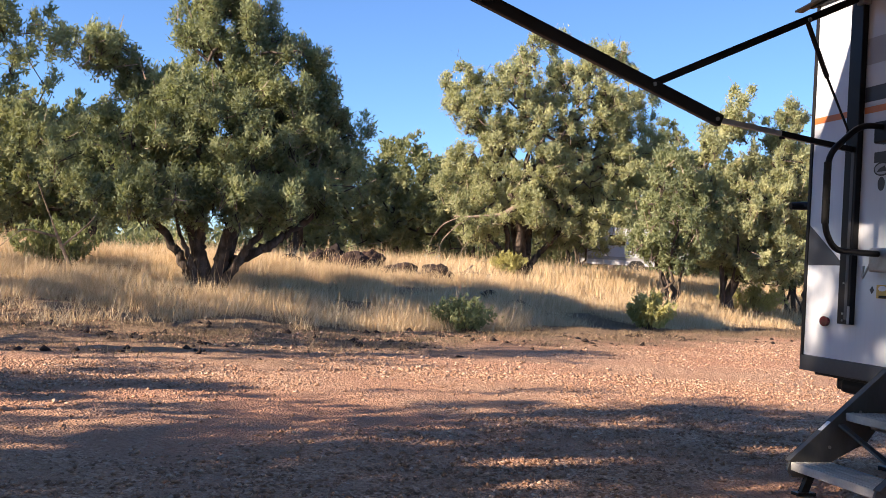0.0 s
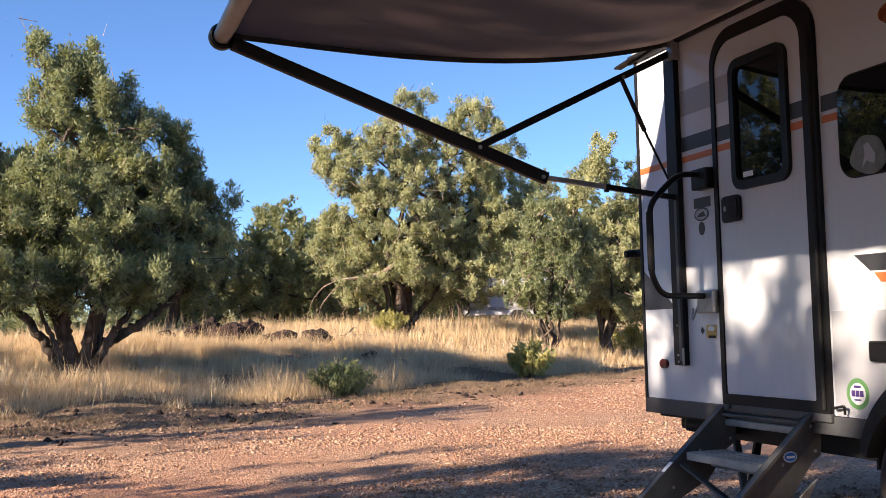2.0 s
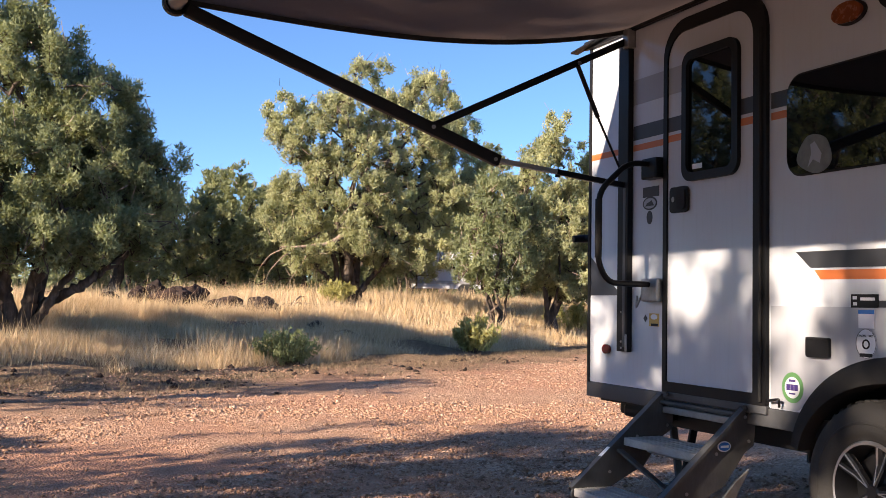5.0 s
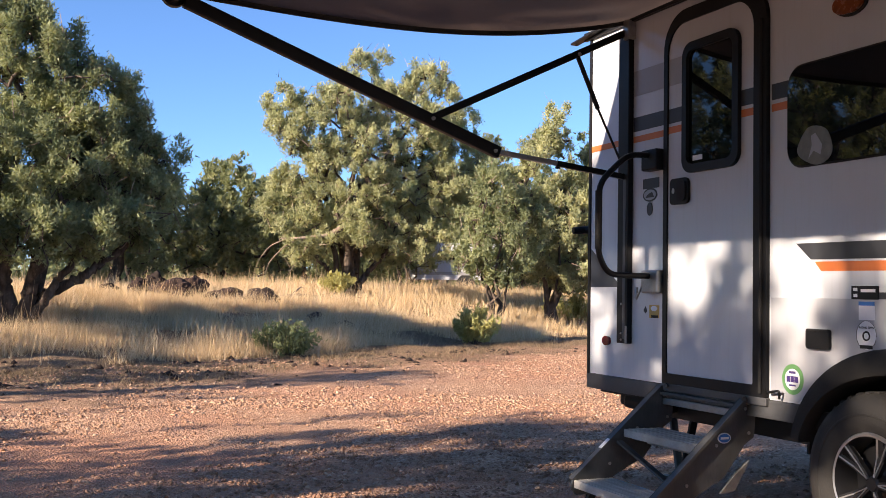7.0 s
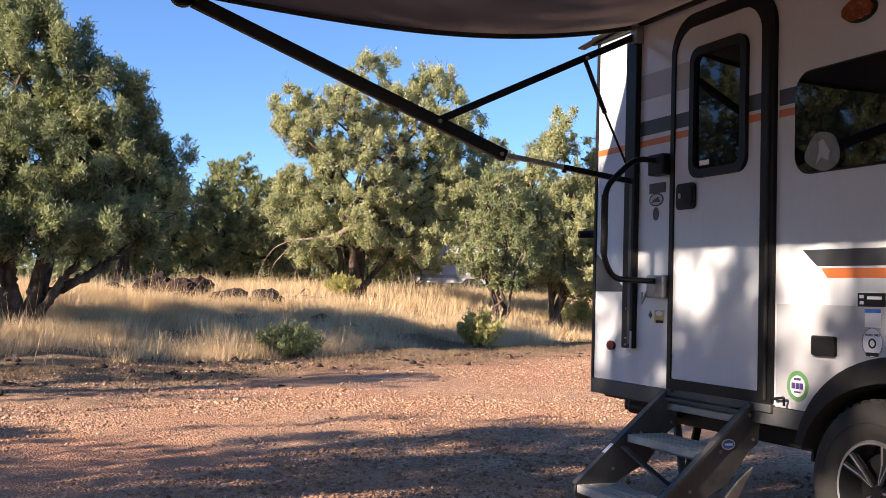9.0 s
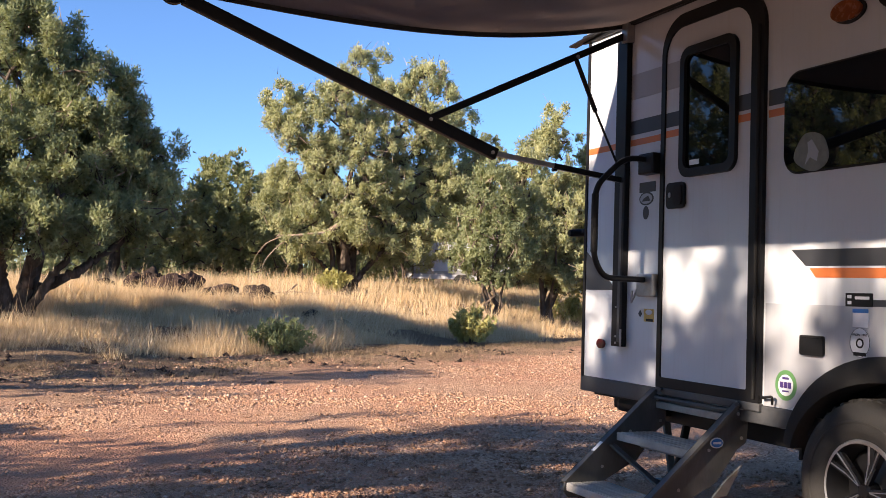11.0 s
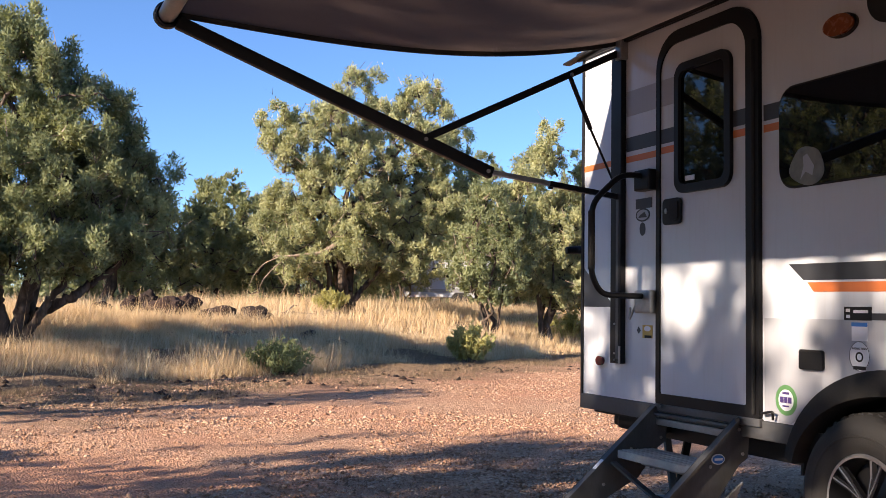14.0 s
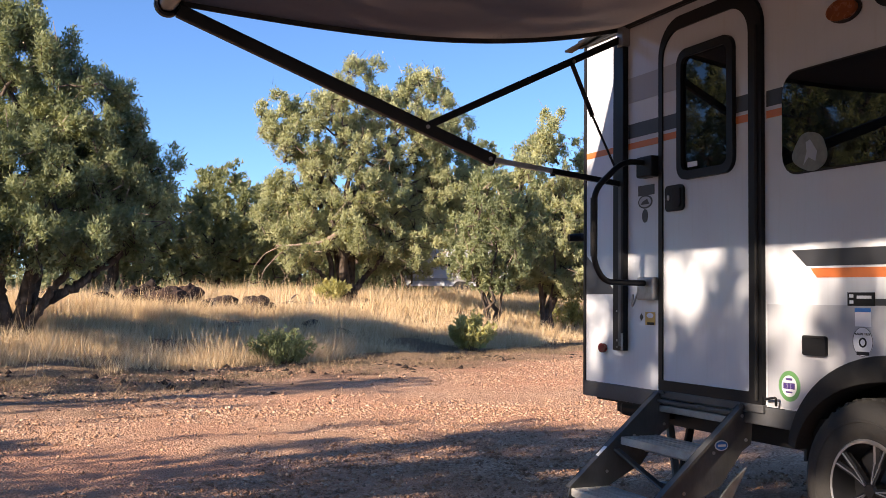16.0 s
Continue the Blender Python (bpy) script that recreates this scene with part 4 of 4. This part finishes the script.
RIGHT_MASSES = ((0.1, 0, 2.6, 1.45, 1.4), (-0.2, 0, 4.2, 0.95, 1.15), (0.1, 0, 5.5, 0.5, 0.8), (1.5, 0, 3.4, 1.3, 1.3), (1.5, 0, 5.0, 0.65, 1.0), (-0.8, 0, 3.2, 0.5, 0.6), (0.8, -0.2, 1.7, 1.5, 0.7))
tree_big = juniper("juniper_tree", 11, 5.6, 2.9, 1.35, BROAD, 1250, 252, LEAF_A, "broad old juniper with several leaning trunks in dry grass", trunks=5,
                   clump_r=(0.085, 0.18), size=0.066, trunk_r=0.13, spread=0.8, at=from_camera(0.6, 18.0), masses=BIG_MASSES, twigs=600)
# middle and right trees: sunlight is put into their paler leaf colour
tree_mid = juniper("juniper_tree", 13, 6.4, 2.9, 1.3, BROAD, 1300, 168, LEAF_SUNLIT, "sunlit spreading juniper with pale dead limbs", trunks=4,
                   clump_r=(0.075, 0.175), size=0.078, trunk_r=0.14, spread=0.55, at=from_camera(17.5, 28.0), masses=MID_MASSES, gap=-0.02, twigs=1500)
tree_right = juniper("juniper_tree", 15, 6.2, 2.5, 1.1, ROUND, 620, 192, LEAF_SUNLIT, "yellow-green juniper with a loose open crown in sunlit leaf tones", trunks=4,
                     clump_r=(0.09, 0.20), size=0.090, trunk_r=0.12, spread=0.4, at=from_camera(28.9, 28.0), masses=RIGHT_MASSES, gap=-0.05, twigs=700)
tree_shrub = juniper("juniper_tree", 14, 3.9, 1.2, 1.0, ROUND, 170, 180, LEAF_A, "low shrubby juniper with many thin stems", trunks=7,
                     clump_r=(0.11, 0.22), size=0.09, trunk_r=0.06, spread=0.45, at=from_camera(25.8, 26.6))
tree_back = juniper("juniper_tree", 12, 8.4, 2.2, 2.8, TALL, 190, 216, LEAF_DARK, "tall thin-crowned juniper with bare pale limbs", trunks=2,
                    clump_r=(0.16, 0.32), size=0.11, lobes=0.45, trunk_r=0.13, spread=0.25, at=from_camera(-12.2, 30.0))
tree_dark = juniper("juniper_tree", 16, 4.0, 1.9, 0.5, BROAD, 130, 190, LEAF_DARK, "dark bushy juniper standing in shade", trunks=3,
                    clump_r=(0.2, 0.38), size=0.14, trunk_r=0.1, spread=0.3, at=from_camera(10.8, 32.0))
tree_low = juniper("juniper_tree", 17, 4.3, 2.3, 1.2, ROUND, 140, 190, LEAF_DARK, "dark juniper behind the grass on a single trunk", trunks=1,
                   clump_r=(0.2, 0.38), size=0.14, trunk_r=0.16, spread=0.1, at=from_camera(5.2, 31.0))


def stem(tree, path, radius):
    """One crooked stem with a flared foot and a taper, under its tree."""
    rs = np.random.RandomState(int(radius * 1e4) + len(path))
    pts = [Vector(q) for q in bend(path, 0.35, 6)]
    fine = []
    for a, b in zip(pts, pts[1:]):
        fine += [a.lerp(b, k / 2) for k in range(2)]
    fine.append(pts[-1])
    n = len(fine) - 1
    fine = [q + Vector(rs.normal(0, 0.018, 3)) * min(1, i / 3) for i, q in enumerate(fine)]
    rad = [radius * (1 + 0.7 * math.exp(-i * 0.9)) * (1 - 0.62 * i / n) * rs.uniform(0.86, 1.12) for i in range(n + 1)]
    part("stem", tube(bmesh.new(), fine, rad, 9), BARK, tree, "gnarled fibrous juniper stem", smooth="all")


for path, r in ((((0.10, 0, -0.1), (0.30, -0.1, 0.45), (1.0, -0.2, 0.85), (1.75, -0.1, 1.5), (2.1, 0, 2.4)), 0.105), (((0.02, -0.15, -0.1), (0.15, -0.25, 0.7), (0.5, -0.4, 1.5), (0.6, -0.3, 2.8)), 0.12),
                (((-0.12, -0.1, -0.1), (-0.25, -0.2, 0.7), (-0.2, -0.5, 1.6), (-0.4, -0.4, 2.7)), 0.125), (((-0.25, 0, -0.1), (-0.5, -0.1, 0.5), (-1.1, -0.2, 1.25), (-1.9, -0.2, 2.2)), 0.10),
                (((0.05, -0.2, -0.1), (0.42, -0.35, 0.55), (0.9, -0.5, 1.3), (1.0, -0.5, 2.3)), 0.08), (((-0.15, -0.2, -0.1), (-0.45, -0.35, 0.6), (-0.75, -0.4, 1.5)), 0.07)):
    stem(tree_big, path, r)
for path, r in ((((0, -0.1, -0.1), (0.05, -0.2, 0.7), (-0.1, -0.2, 1.6), (0.1, 0, 3.0), (0.3, 0, 4.2)), 0.15), (((0.15, 0, -0.1), (0.5, -0.1, 0.6), (1.1, -0.2, 1.2), (1.5, -0.2, 2.2)), 0.10),
                (((-0.1, -0.1, -0.1), (-0.3, -0.2, 0.5), (-0.8, -0.2, 0.9), (-1.4, -0.3, 1.5)), 0.085), (((0.1, -0.1, 1.2), (0.6, -0.2, 2.2), (0.9, -0.2, 3.4)), 0.08)):
    stem(tree_mid, path, r)
tree_open = juniper("juniper_tree", 18, 6.9, 2.4, 2.2, ROUND, 105, 130, LEAF_A, "open-crowned juniper beside the camp", trunks=2, lobes=0.5,
                    clump_r=(0.15, 0.32), size=0.10, trunk_r=0.09, spread=0.2, at=(-12.0, -6.6))


def plant(rows):
    for src, px, py, turn, size in rows:
        t2 = copy_thing(src, Matrix())
        t2.matrix_basis = pose(px, py, float(terrain(px, py)) - 0.05, 0, 0, turn) @ Matrix.Diagonal((size, size, size, 1))


# others of the same kinds, round about and behind
plant([(src, *from_camera(ang, dist), turn, size) for src, ang, dist, turn, size in (
    (tree_low, -5.5, 29.5, 60, 0.95), (tree_shrub, -8.5, 30.0, 200, 1.0), (tree_dark, -9.4, 27.0, 10, 0.9),
    (tree_dark, 13.6, 36.0, 40, 0.95),
    (tree_dark, 15.5, 43.0, 250, 1.2), (tree_shrub, 20.8, 37.0, 100, 1.0), (tree_low, 23.0, 44.0, 300, 1.25), (tree_dark, 27.3, 40.0, 10, 1.2),
    (tree_back, 25.4, 44.0, 0, 0.8), (tree_shrub, 32.5, 31.0, 290, 1.2), (tree_low, 34.5, 38.0, 20, 1.3), (tree_dark, 5.5, 48.0, 90, 1.3),
    (tree_dark, 10.5, 52.0, 190, 1.3), (tree_low, 14.0, 56.0, 10, 1.3), (tree_dark, 18.5, 52.0, 130, 1.4), (tree_dark, 21.5, 62.0, 70, 1.5),
    (tree_dark, 30.0, 54.0, 330, 1.5), (tree_low, -6.0, 44.0, 110, 1.3), (tree_dark, -11.0, 38.0, 20, 1.2))])
# trees beside and behind the camp, which throw the long shadows and show in the windows
plant(((tree_open, -10.0, -2.2, 80, 0.9), (tree_open, -11.0, -2.0, 190, 0.88), (tree_open, -9.2, -2.1, 300, 0.8), (tree_open, -10.8, -2.95, 250, 0.98), (tree_open, -11.2, -5.5, 20, 1.1), (tree_shrub, -10.0, 1.1, 80, 0.75), (tree_open, -11.0, 4.0, 140, 0.85),
       (tree_open, -11.3, 10.2, 30, 1.0), (tree_open, -12.5, 7.4, 210, 0.95), (tree_low, -25.0, 23.0, 30, 2.1), (tree_back, -22.0, 27.5, 200, 1.2), (tree_low, -18.5, 30.0, 100, 2.0), (tree_dark, -29.0, 19.0, 300, 2.2), (tree_low, -33.0, 27.0, 0, 2.2),
       (tree_dark, -8.5, -10.5, 0, 1.4), (tree_low, -7.5, -15.0, 0, 1.4), (tree_shrub, 3.5, -14.0, 50, 1.4), (tree_dark, -15.0, -15.0, 90, 1.5)))


def far_wood():
    """The wooded skyline beyond, too far off to tell the trees apart."""
    rs = np.random.RandomState(77)
    a, d = np.radians(rs.uniform(-24, 50, 620)), rs.uniform(66, 92, 620)
    x, y = -3.13 + d * np.sin(a), -5.2 + d * np.cos(a)
    c = np.stack([x, y, terrain(x, y) + rs.uniform(0.2, 3.6, 620) * (0.75 + 0.25 * wave(x, y, 0.35, 2.0))], 1)
    v, f = sprigs(rs, c, rs.uniform(0.6, 1.2, 620), 130, 0.42, 0.5, 10, 0.3)
    tagged(mesh_part("far_wood", quads(v, f, "far_wood"), LEAF_DARK, None), "distant dark juniper wood along the skyline", "wood", kind="stuff")


far_wood()


def blades(rs, x, y, height, width, lean):
    """Thin pointed blades, each one slim triangle, rooted on the ground."""
    n = len(x)
    z = terrain(x, y) - 0.01
    a = rs.uniform(0, 2 * math.pi, n)
    h = height * rs.uniform(0.3, 1.3, n)
    off = h * lean * rs.uniform(0.1, 1.0, n)
    b = rs.uniform(0, 2 * math.pi, n)
    root = np.stack([x, y, z], 1)
    side = np.stack([np.cos(a), np.sin(a), 0 * a], 1) * (width * rs.uniform(0.6, 1.4, n))[:, None]
    tip = root + np.stack([np.cos(b) * off, np.sin(b) * off, h], 1)
    verts = np.stack([root - side, root + side, tip], 1).reshape(-1, 3)
    return verts, np.arange(3 * n).reshape(n, 3)


def grass():
    rs = np.random.RandomState(21)

    def tufts(count, each, x0, x1, y0, y1, keep, height, width, spread, lean, name, material, label):
        cx, cy = rs.uniform(x0, x1, count), rs.uniform(y0, y1, count)
        s = beyond(cx, cy)
        ok = keep(cx, cy, s) > rs.uniform(0, 1, count)
        cx, cy = cx[ok], cy[ok]
        tall = height * rs.uniform(0.6, 1.2, len(cx)) * (1 + 0.35 * wave(cx, cy, 0.9, 5.0) + 0.2 * wave(cx, cy, 3.1, 8.0))
        k = np.repeat(np.arange(len(cx)), each)
        x, y = cx[k] + rs.normal(0, spread, len(k)), cy[k] + rs.normal(0, spread, len(k))
        v, f = blades(rs, x, y, tall[k], width, lean)
        tagged(mesh_part(name, quads(v, f, name), material, None), label, "grass", kind="stuff")

    def bank(x, y, s):
        start = s + 0.9 * wave(x, y, 0.8, 1.0) + 0.5 * wave(x, y, 2.4, 2.0)
        return np.clip(start / 0.9, 0, 1) * np.clip(0.5 + 0.6 * wave(x, y, 1.5, 7.0) + 0.4 * wave(x, y, 4.1, 3.0), 0.05, 1)

    def verge(x, y, s):
        return np.clip(1.3 - np.abs(s + 1.0) / 2.0, 0, 0.8) * np.clip(0.5 + 0.8 * wave(x, y, 1.9, 4.0), 0, 1)

    tufts(17000, 40, -9, 13, 7.5, 18, bank, 0.27, 0.0046, 0.11, 1.0, "grass", STRAW, "tall dry golden bunch grass on the bank")
    tufts(12000, 26, -11, 20, 16, 32, bank, 0.32, 0.0085, 0.20, 0.9, "grass", STRAW, "dry golden grass farther up the bank")
    tufts(2600, 5, -9, 16, 8.5, 24, bank, 0.60, 0.0042, 0.10, 0.35, "grass", STRAW, "single tall seed stalks above the dry grass")
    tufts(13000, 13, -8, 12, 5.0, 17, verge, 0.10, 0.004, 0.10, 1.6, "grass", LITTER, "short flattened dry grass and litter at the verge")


grass()


def pebbles(name, count, x0, x1, y0, y1, lo, hi, material, label, keep=None, seed=5):
    """Loose angular stones lying on the ground, all in one mesh."""
    rs = np.random.RandomState(seed)
    x, y = rs.uniform(x0, x1, count), rs.uniform(y0, y1, count)
    if keep:
        ok = keep(x, y) > rs.uniform(0, 1, count)
        x, y = x[ok], y[ok]
    n = len(x)
    r = lo + (hi - lo) * rs.uniform(0, 1, n) ** 2.3
    octa = np.array([(1, 0, 0), (0, 1, 0), (-1, 0, 0), (0, -1, 0), (0, 0, 1), (0, 0, -0.6)], float)
    a = rs.uniform(0, 6.28, n)
    pts = octa[None] * (1 + rs.uniform(-0.4, 0.4, (n, 6, 3))) + rs.normal(0, 0.18, (n, 6, 3))
    pts = pts * np.stack([r, r * rs.uniform(0.6, 1, n), r * rs.uniform(0.4, 0.75, n)], 1)[:, None]
    c, s = np.cos(a)[:, None], np.sin(a)[:, None]
    gx, gy = pts[..., 0] * c - pts[..., 1] * s + x[:, None], pts[..., 0] * s + pts[..., 1] * c + y[:, None]
    gz = pts[..., 2] + (terrain(x, y) + r * 0.15)[:, None]
    tri = np.array([(0, 1, 4), (1, 2, 4), (2, 3, 4), (3, 0, 4), (1, 0, 5), (2, 1, 5), (3, 2, 5), (0, 3, 5)])
    f = (tri[None] + 6 * np.arange(n)[:, None, None]).reshape(-1, 3)
    tagged(mesh_part(name, quads(np.stack([gx, gy, gz], 2).reshape(-1, 3), f, name), material, None), label, "gravel", kind="stuff")


def gravelly(x, y):
    return np.clip(0.42 + 0.75 * wave(x, y, 0.9, 2.5) + 0.25 * wave(x, y, 3.3, 1.5), 0.06, 1)


pebbles("gravel", 60000, -5.5, 3.2, -1.0, 4.5, 0.005, 0.023, PEBBLE, "loose reddish gravel in the foreground of the track", gravelly, 5)
pebbles("gravel", 30000, -7, 8, 4.0, 11.5, 0.007, 0.030, PEBBLE, "loose reddish gravel and clods on the track", gravelly, 6)
pebbles("gravel", 4500, -7, 9, 5.0, 13, 0.012, 0.075, LAVA, "dark clods and stones along the verge",
        lambda x, y: np.clip(1 - np.abs(beyond(x, y) + 1.5) / 2.2, 0, 1) * np.clip(0.4 + wave(x, y, 1.7, 3.0), 0, 1), 7)


# ---- rocks, bushes, dead wood and what stands beyond ----


def boulder(seed, place, size, label):
    """A dark weathered lava boulder, sunk a little into the ground."""
    bm = bmesh.new()
    bmesh.ops.create_icosphere(bm, subdivisions=4, radius=1.0)
    off = Vector((seed * 7.3, seed * 3.1, seed * 1.7))
    for v in bm.verts:
        d = v.co.normalized()
        cell = noise.cell(d * 2.1 + off)
        v.co = d * (1 + 0.28 * noise.noise(d * 1.4 + off) + 0.22 * noise.noise(d * 3.3 + off) + 0.08 * noise.noise(d * 9 + off) + 0.05 * cell)
        v.co = Vector((v.co.x * size[0], v.co.y * size[1], v.co.z * size[2]))
    ob = part("boulder", bm, LAVA, None, smooth=50)
    ob.matrix_basis = pose(place[0], place[1], float(terrain(*place)) + size[2] * 0.45, 0, 0, seed * 47)
    return tagged(ob, label, "rock", "lava boulders in the grass")


for k, (ang, dist, sx, sz) in enumerate(((6.4, 23.2, 0.30, 0.27), (7.2, 23.4, 0.42, 0.36), (8.2, 23.0, 0.55, 0.33), (9.2, 23.2, 0.40, 0.36), (11.1, 23.0, 0.52, 0.27),
                                         (12.9, 22.8, 0.56, 0.36), (10.2, 22.6, 0.25, 0.2), (4.9, 23.6, 0.3, 0.22), (15.9, 21.5, 0.32, 0.17), (17.4, 21.0, 0.38, 0.15), (2.2, 23.5, 0.35, 0.25))):
    boulder(k + 1, from_camera(ang, dist), (sx * 0.80, sx * 0.62, sz * 0.82), "dark brown lava boulder half hidden in grass" if sx > 0.35 else "small dark lava stone in dry grass")


def bush(name, seed, place, height, radius, stems, leaf, size, label):
    """Upright stems from one root, each set with leaves."""
    rs = np.random.RandomState(seed)
    ob = thing(name, label, "bush", at=(*place, float(terrain(*place))))
    a, r = rs.uniform(0, 6.28, stems), radius * rs.uniform(0, 1, stems) ** 0.6
    tip = np.stack([np.cos(a) * r, np.sin(a) * r, height * rs.uniform(0.6, 1.05, stems) * (1 - 0.35 * (r / radius) ** 2)], 1)
    root = tip * (0.22, 0.22, 0.0)
    s = np.stack([-np.sin(a), np.cos(a), 0 * a], 1) * 0.005
    v = np.stack([root - s, root + s, tip + s * 0.4, tip - s * 0.4], 1).reshape(-1, 3)
    mesh_part("stems", quads(v, np.arange(4 * stems).reshape(-1, 4), "stems"), BARK, ob)
    f = rs.uniform(0.25, 1.0, (stems, 14, 1))
    c = (root[:, None] * (1 - f) + tip[:, None] * f).reshape(-1, 3) + rs.normal(0, 0.02, (stems * 14, 3))
    v, q = sprigs(rs, c, np.full(len(c), 0.04), 4, size, 0.9, 4, 0.03)
    mesh_part("crown", quads(v, q, "crown"), leaf, ob, "small upright leaves")
    return ob


bush("bush", 31, from_camera(14.4, 16.6), 0.58, 0.62, 90, LEAF_SCRUB, 0.06, "grey-green scrub bush at the edge of the grass")
bush("bush", 32, from_camera(24.7, 21.2), 0.80, 0.62, 60, LEAF_BUSH, 0.10, "yellow-green leafy bush at the edge of the track")
bush("bush", 33, from_camera(17.0, 27.0), 0.62, 0.55, 50, LEAF_BUSH, 0.085, "pale green bush at the foot of a juniper")
bush("bush", 34, from_camera(30.2, 29.5), 1.0, 1.0, 80, LEAF_BUSH, 0.09, "green bush beside the trailer's far corner")
bush("bush", 35, from_camera(-7.5, 20.0), 0.9, 0.9, 80, LEAF_SCRUB, 0.09, "grey-green bush under the junipers")


def dead_branch(points, radius, place, turn, label):
    bm = bmesh.new()
    for path, r in points:
        tube(bm, bend(path, 0.15), [r * (1 - 0.75 * i / (len(bend(path, 0.15)) - 1)) for i in range(len(bend(path, 0.15)))], 8)
    ob = part("dead_branch", bm, DEADWOOD, None, smooth=True)
    ob.matrix_basis = pose(place[0], place[1], float(terrain(*place)), 0, 0, turn)
    return tagged(ob, label, "branch")


dead_branch(((((1.75, 0.35, 1.9), (1.2, 0.1, 1.52), (0.5, -0.1, 1.42), (-0.05, -0.05, 1.40)), 0.075), (((0.4, -0.1, 1.40), (0.0, -0.25, 1.15), (-0.35, -0.2, 0.75), (-0.5, -0.25, 0.1)), 0.018),
             (((0.1, -0.1, 1.40), (-0.35, 0.1, 1.2), (-0.6, 0.0, 0.85), (-0.75, 0.1, 0.4)), 0.014), (((0.7, -0.1, 1.43), (0.5, 0.2, 1.0), (0.2, 0.25, 0.6), (0.0, 0.3, 0.15)), 0.013)),
            0.1, from_camera(14.0, 26.8), -17, "bleached dead juniper limb bent to the ground")
dead_branch(((((0, 0, 0.03), (0.8, 0.1, 0.12), (1.7, 0.0, 0.06)), 0.05), (((0.5, 0.05, 0.1), (0.9, 0.4, 0.3), (1.1, 0.6, 0.28)), 0.025)), 0.05, from_camera(13.5, 24.5), 10, "fallen grey branch lying in the grass")
dead_branch(((((0, 0, 0.0), (-0.3, 0.1, 0.7), (-0.7, 0.0, 1.5)), 0.035), (((-0.2, 0.1, 0.4), (0.3, 0.0, 0.9), (0.5, 0.1, 1.2)), 0.02), (((-0.3, 0.1, 0.6), (-0.9, 0.0, 0.7), (-1.3, 0.1, 0.3)), 0.02)),
            0.05, from_camera(-6.5, 19.0), 30, "bare grey branch sticking out of the grass")

# white trailer parked far behind the trees
px, py = from_camera(24.0, 38.0)
far = thing("parked_trailer", "small white trailer parked far behind the junipers", "trailer", at=(px, py, float(terrain(px, py))))
far.rotation_euler = (0, 0, radians(-24))
part("body", slab(bmesh.new(), [(-2.0, 0.45), (2.0, 0.45), (2.05, 1.2), (1.8, 1.75), (-1.7, 1.8), (-2.0, 1.4)], -0.9, 0.9, axis="y", bevel=0.08), WHITE, far, "white rounded body", smooth=True)
part("stripe", box(bmesh.new(), -1.98, 2.0, -0.915, -0.902, 0.62, 0.74), MID_GREY, far)
for x in (-0.9, -0.1):
    part("window", box(bmesh.new(), x, x + 0.6, -0.912, -0.902, 1.15, 1.5), GLASS, far)
for y in (-0.82, 0.82):
    w = lathe(bmesh.new(), [(0.0, 0.1), (0.2, 0.1), (0.32, 0.08), (0.34, 0.0), (0.32, -0.08), (0.0, -0.1)], (0, 0, 0), 24)
    bmesh.ops.transform(w, matrix=pose(0.1, y, 0.34, 0, 0, 90), verts=w.verts[:])
    part("wheel", w, TYRE, far, smooth=True)
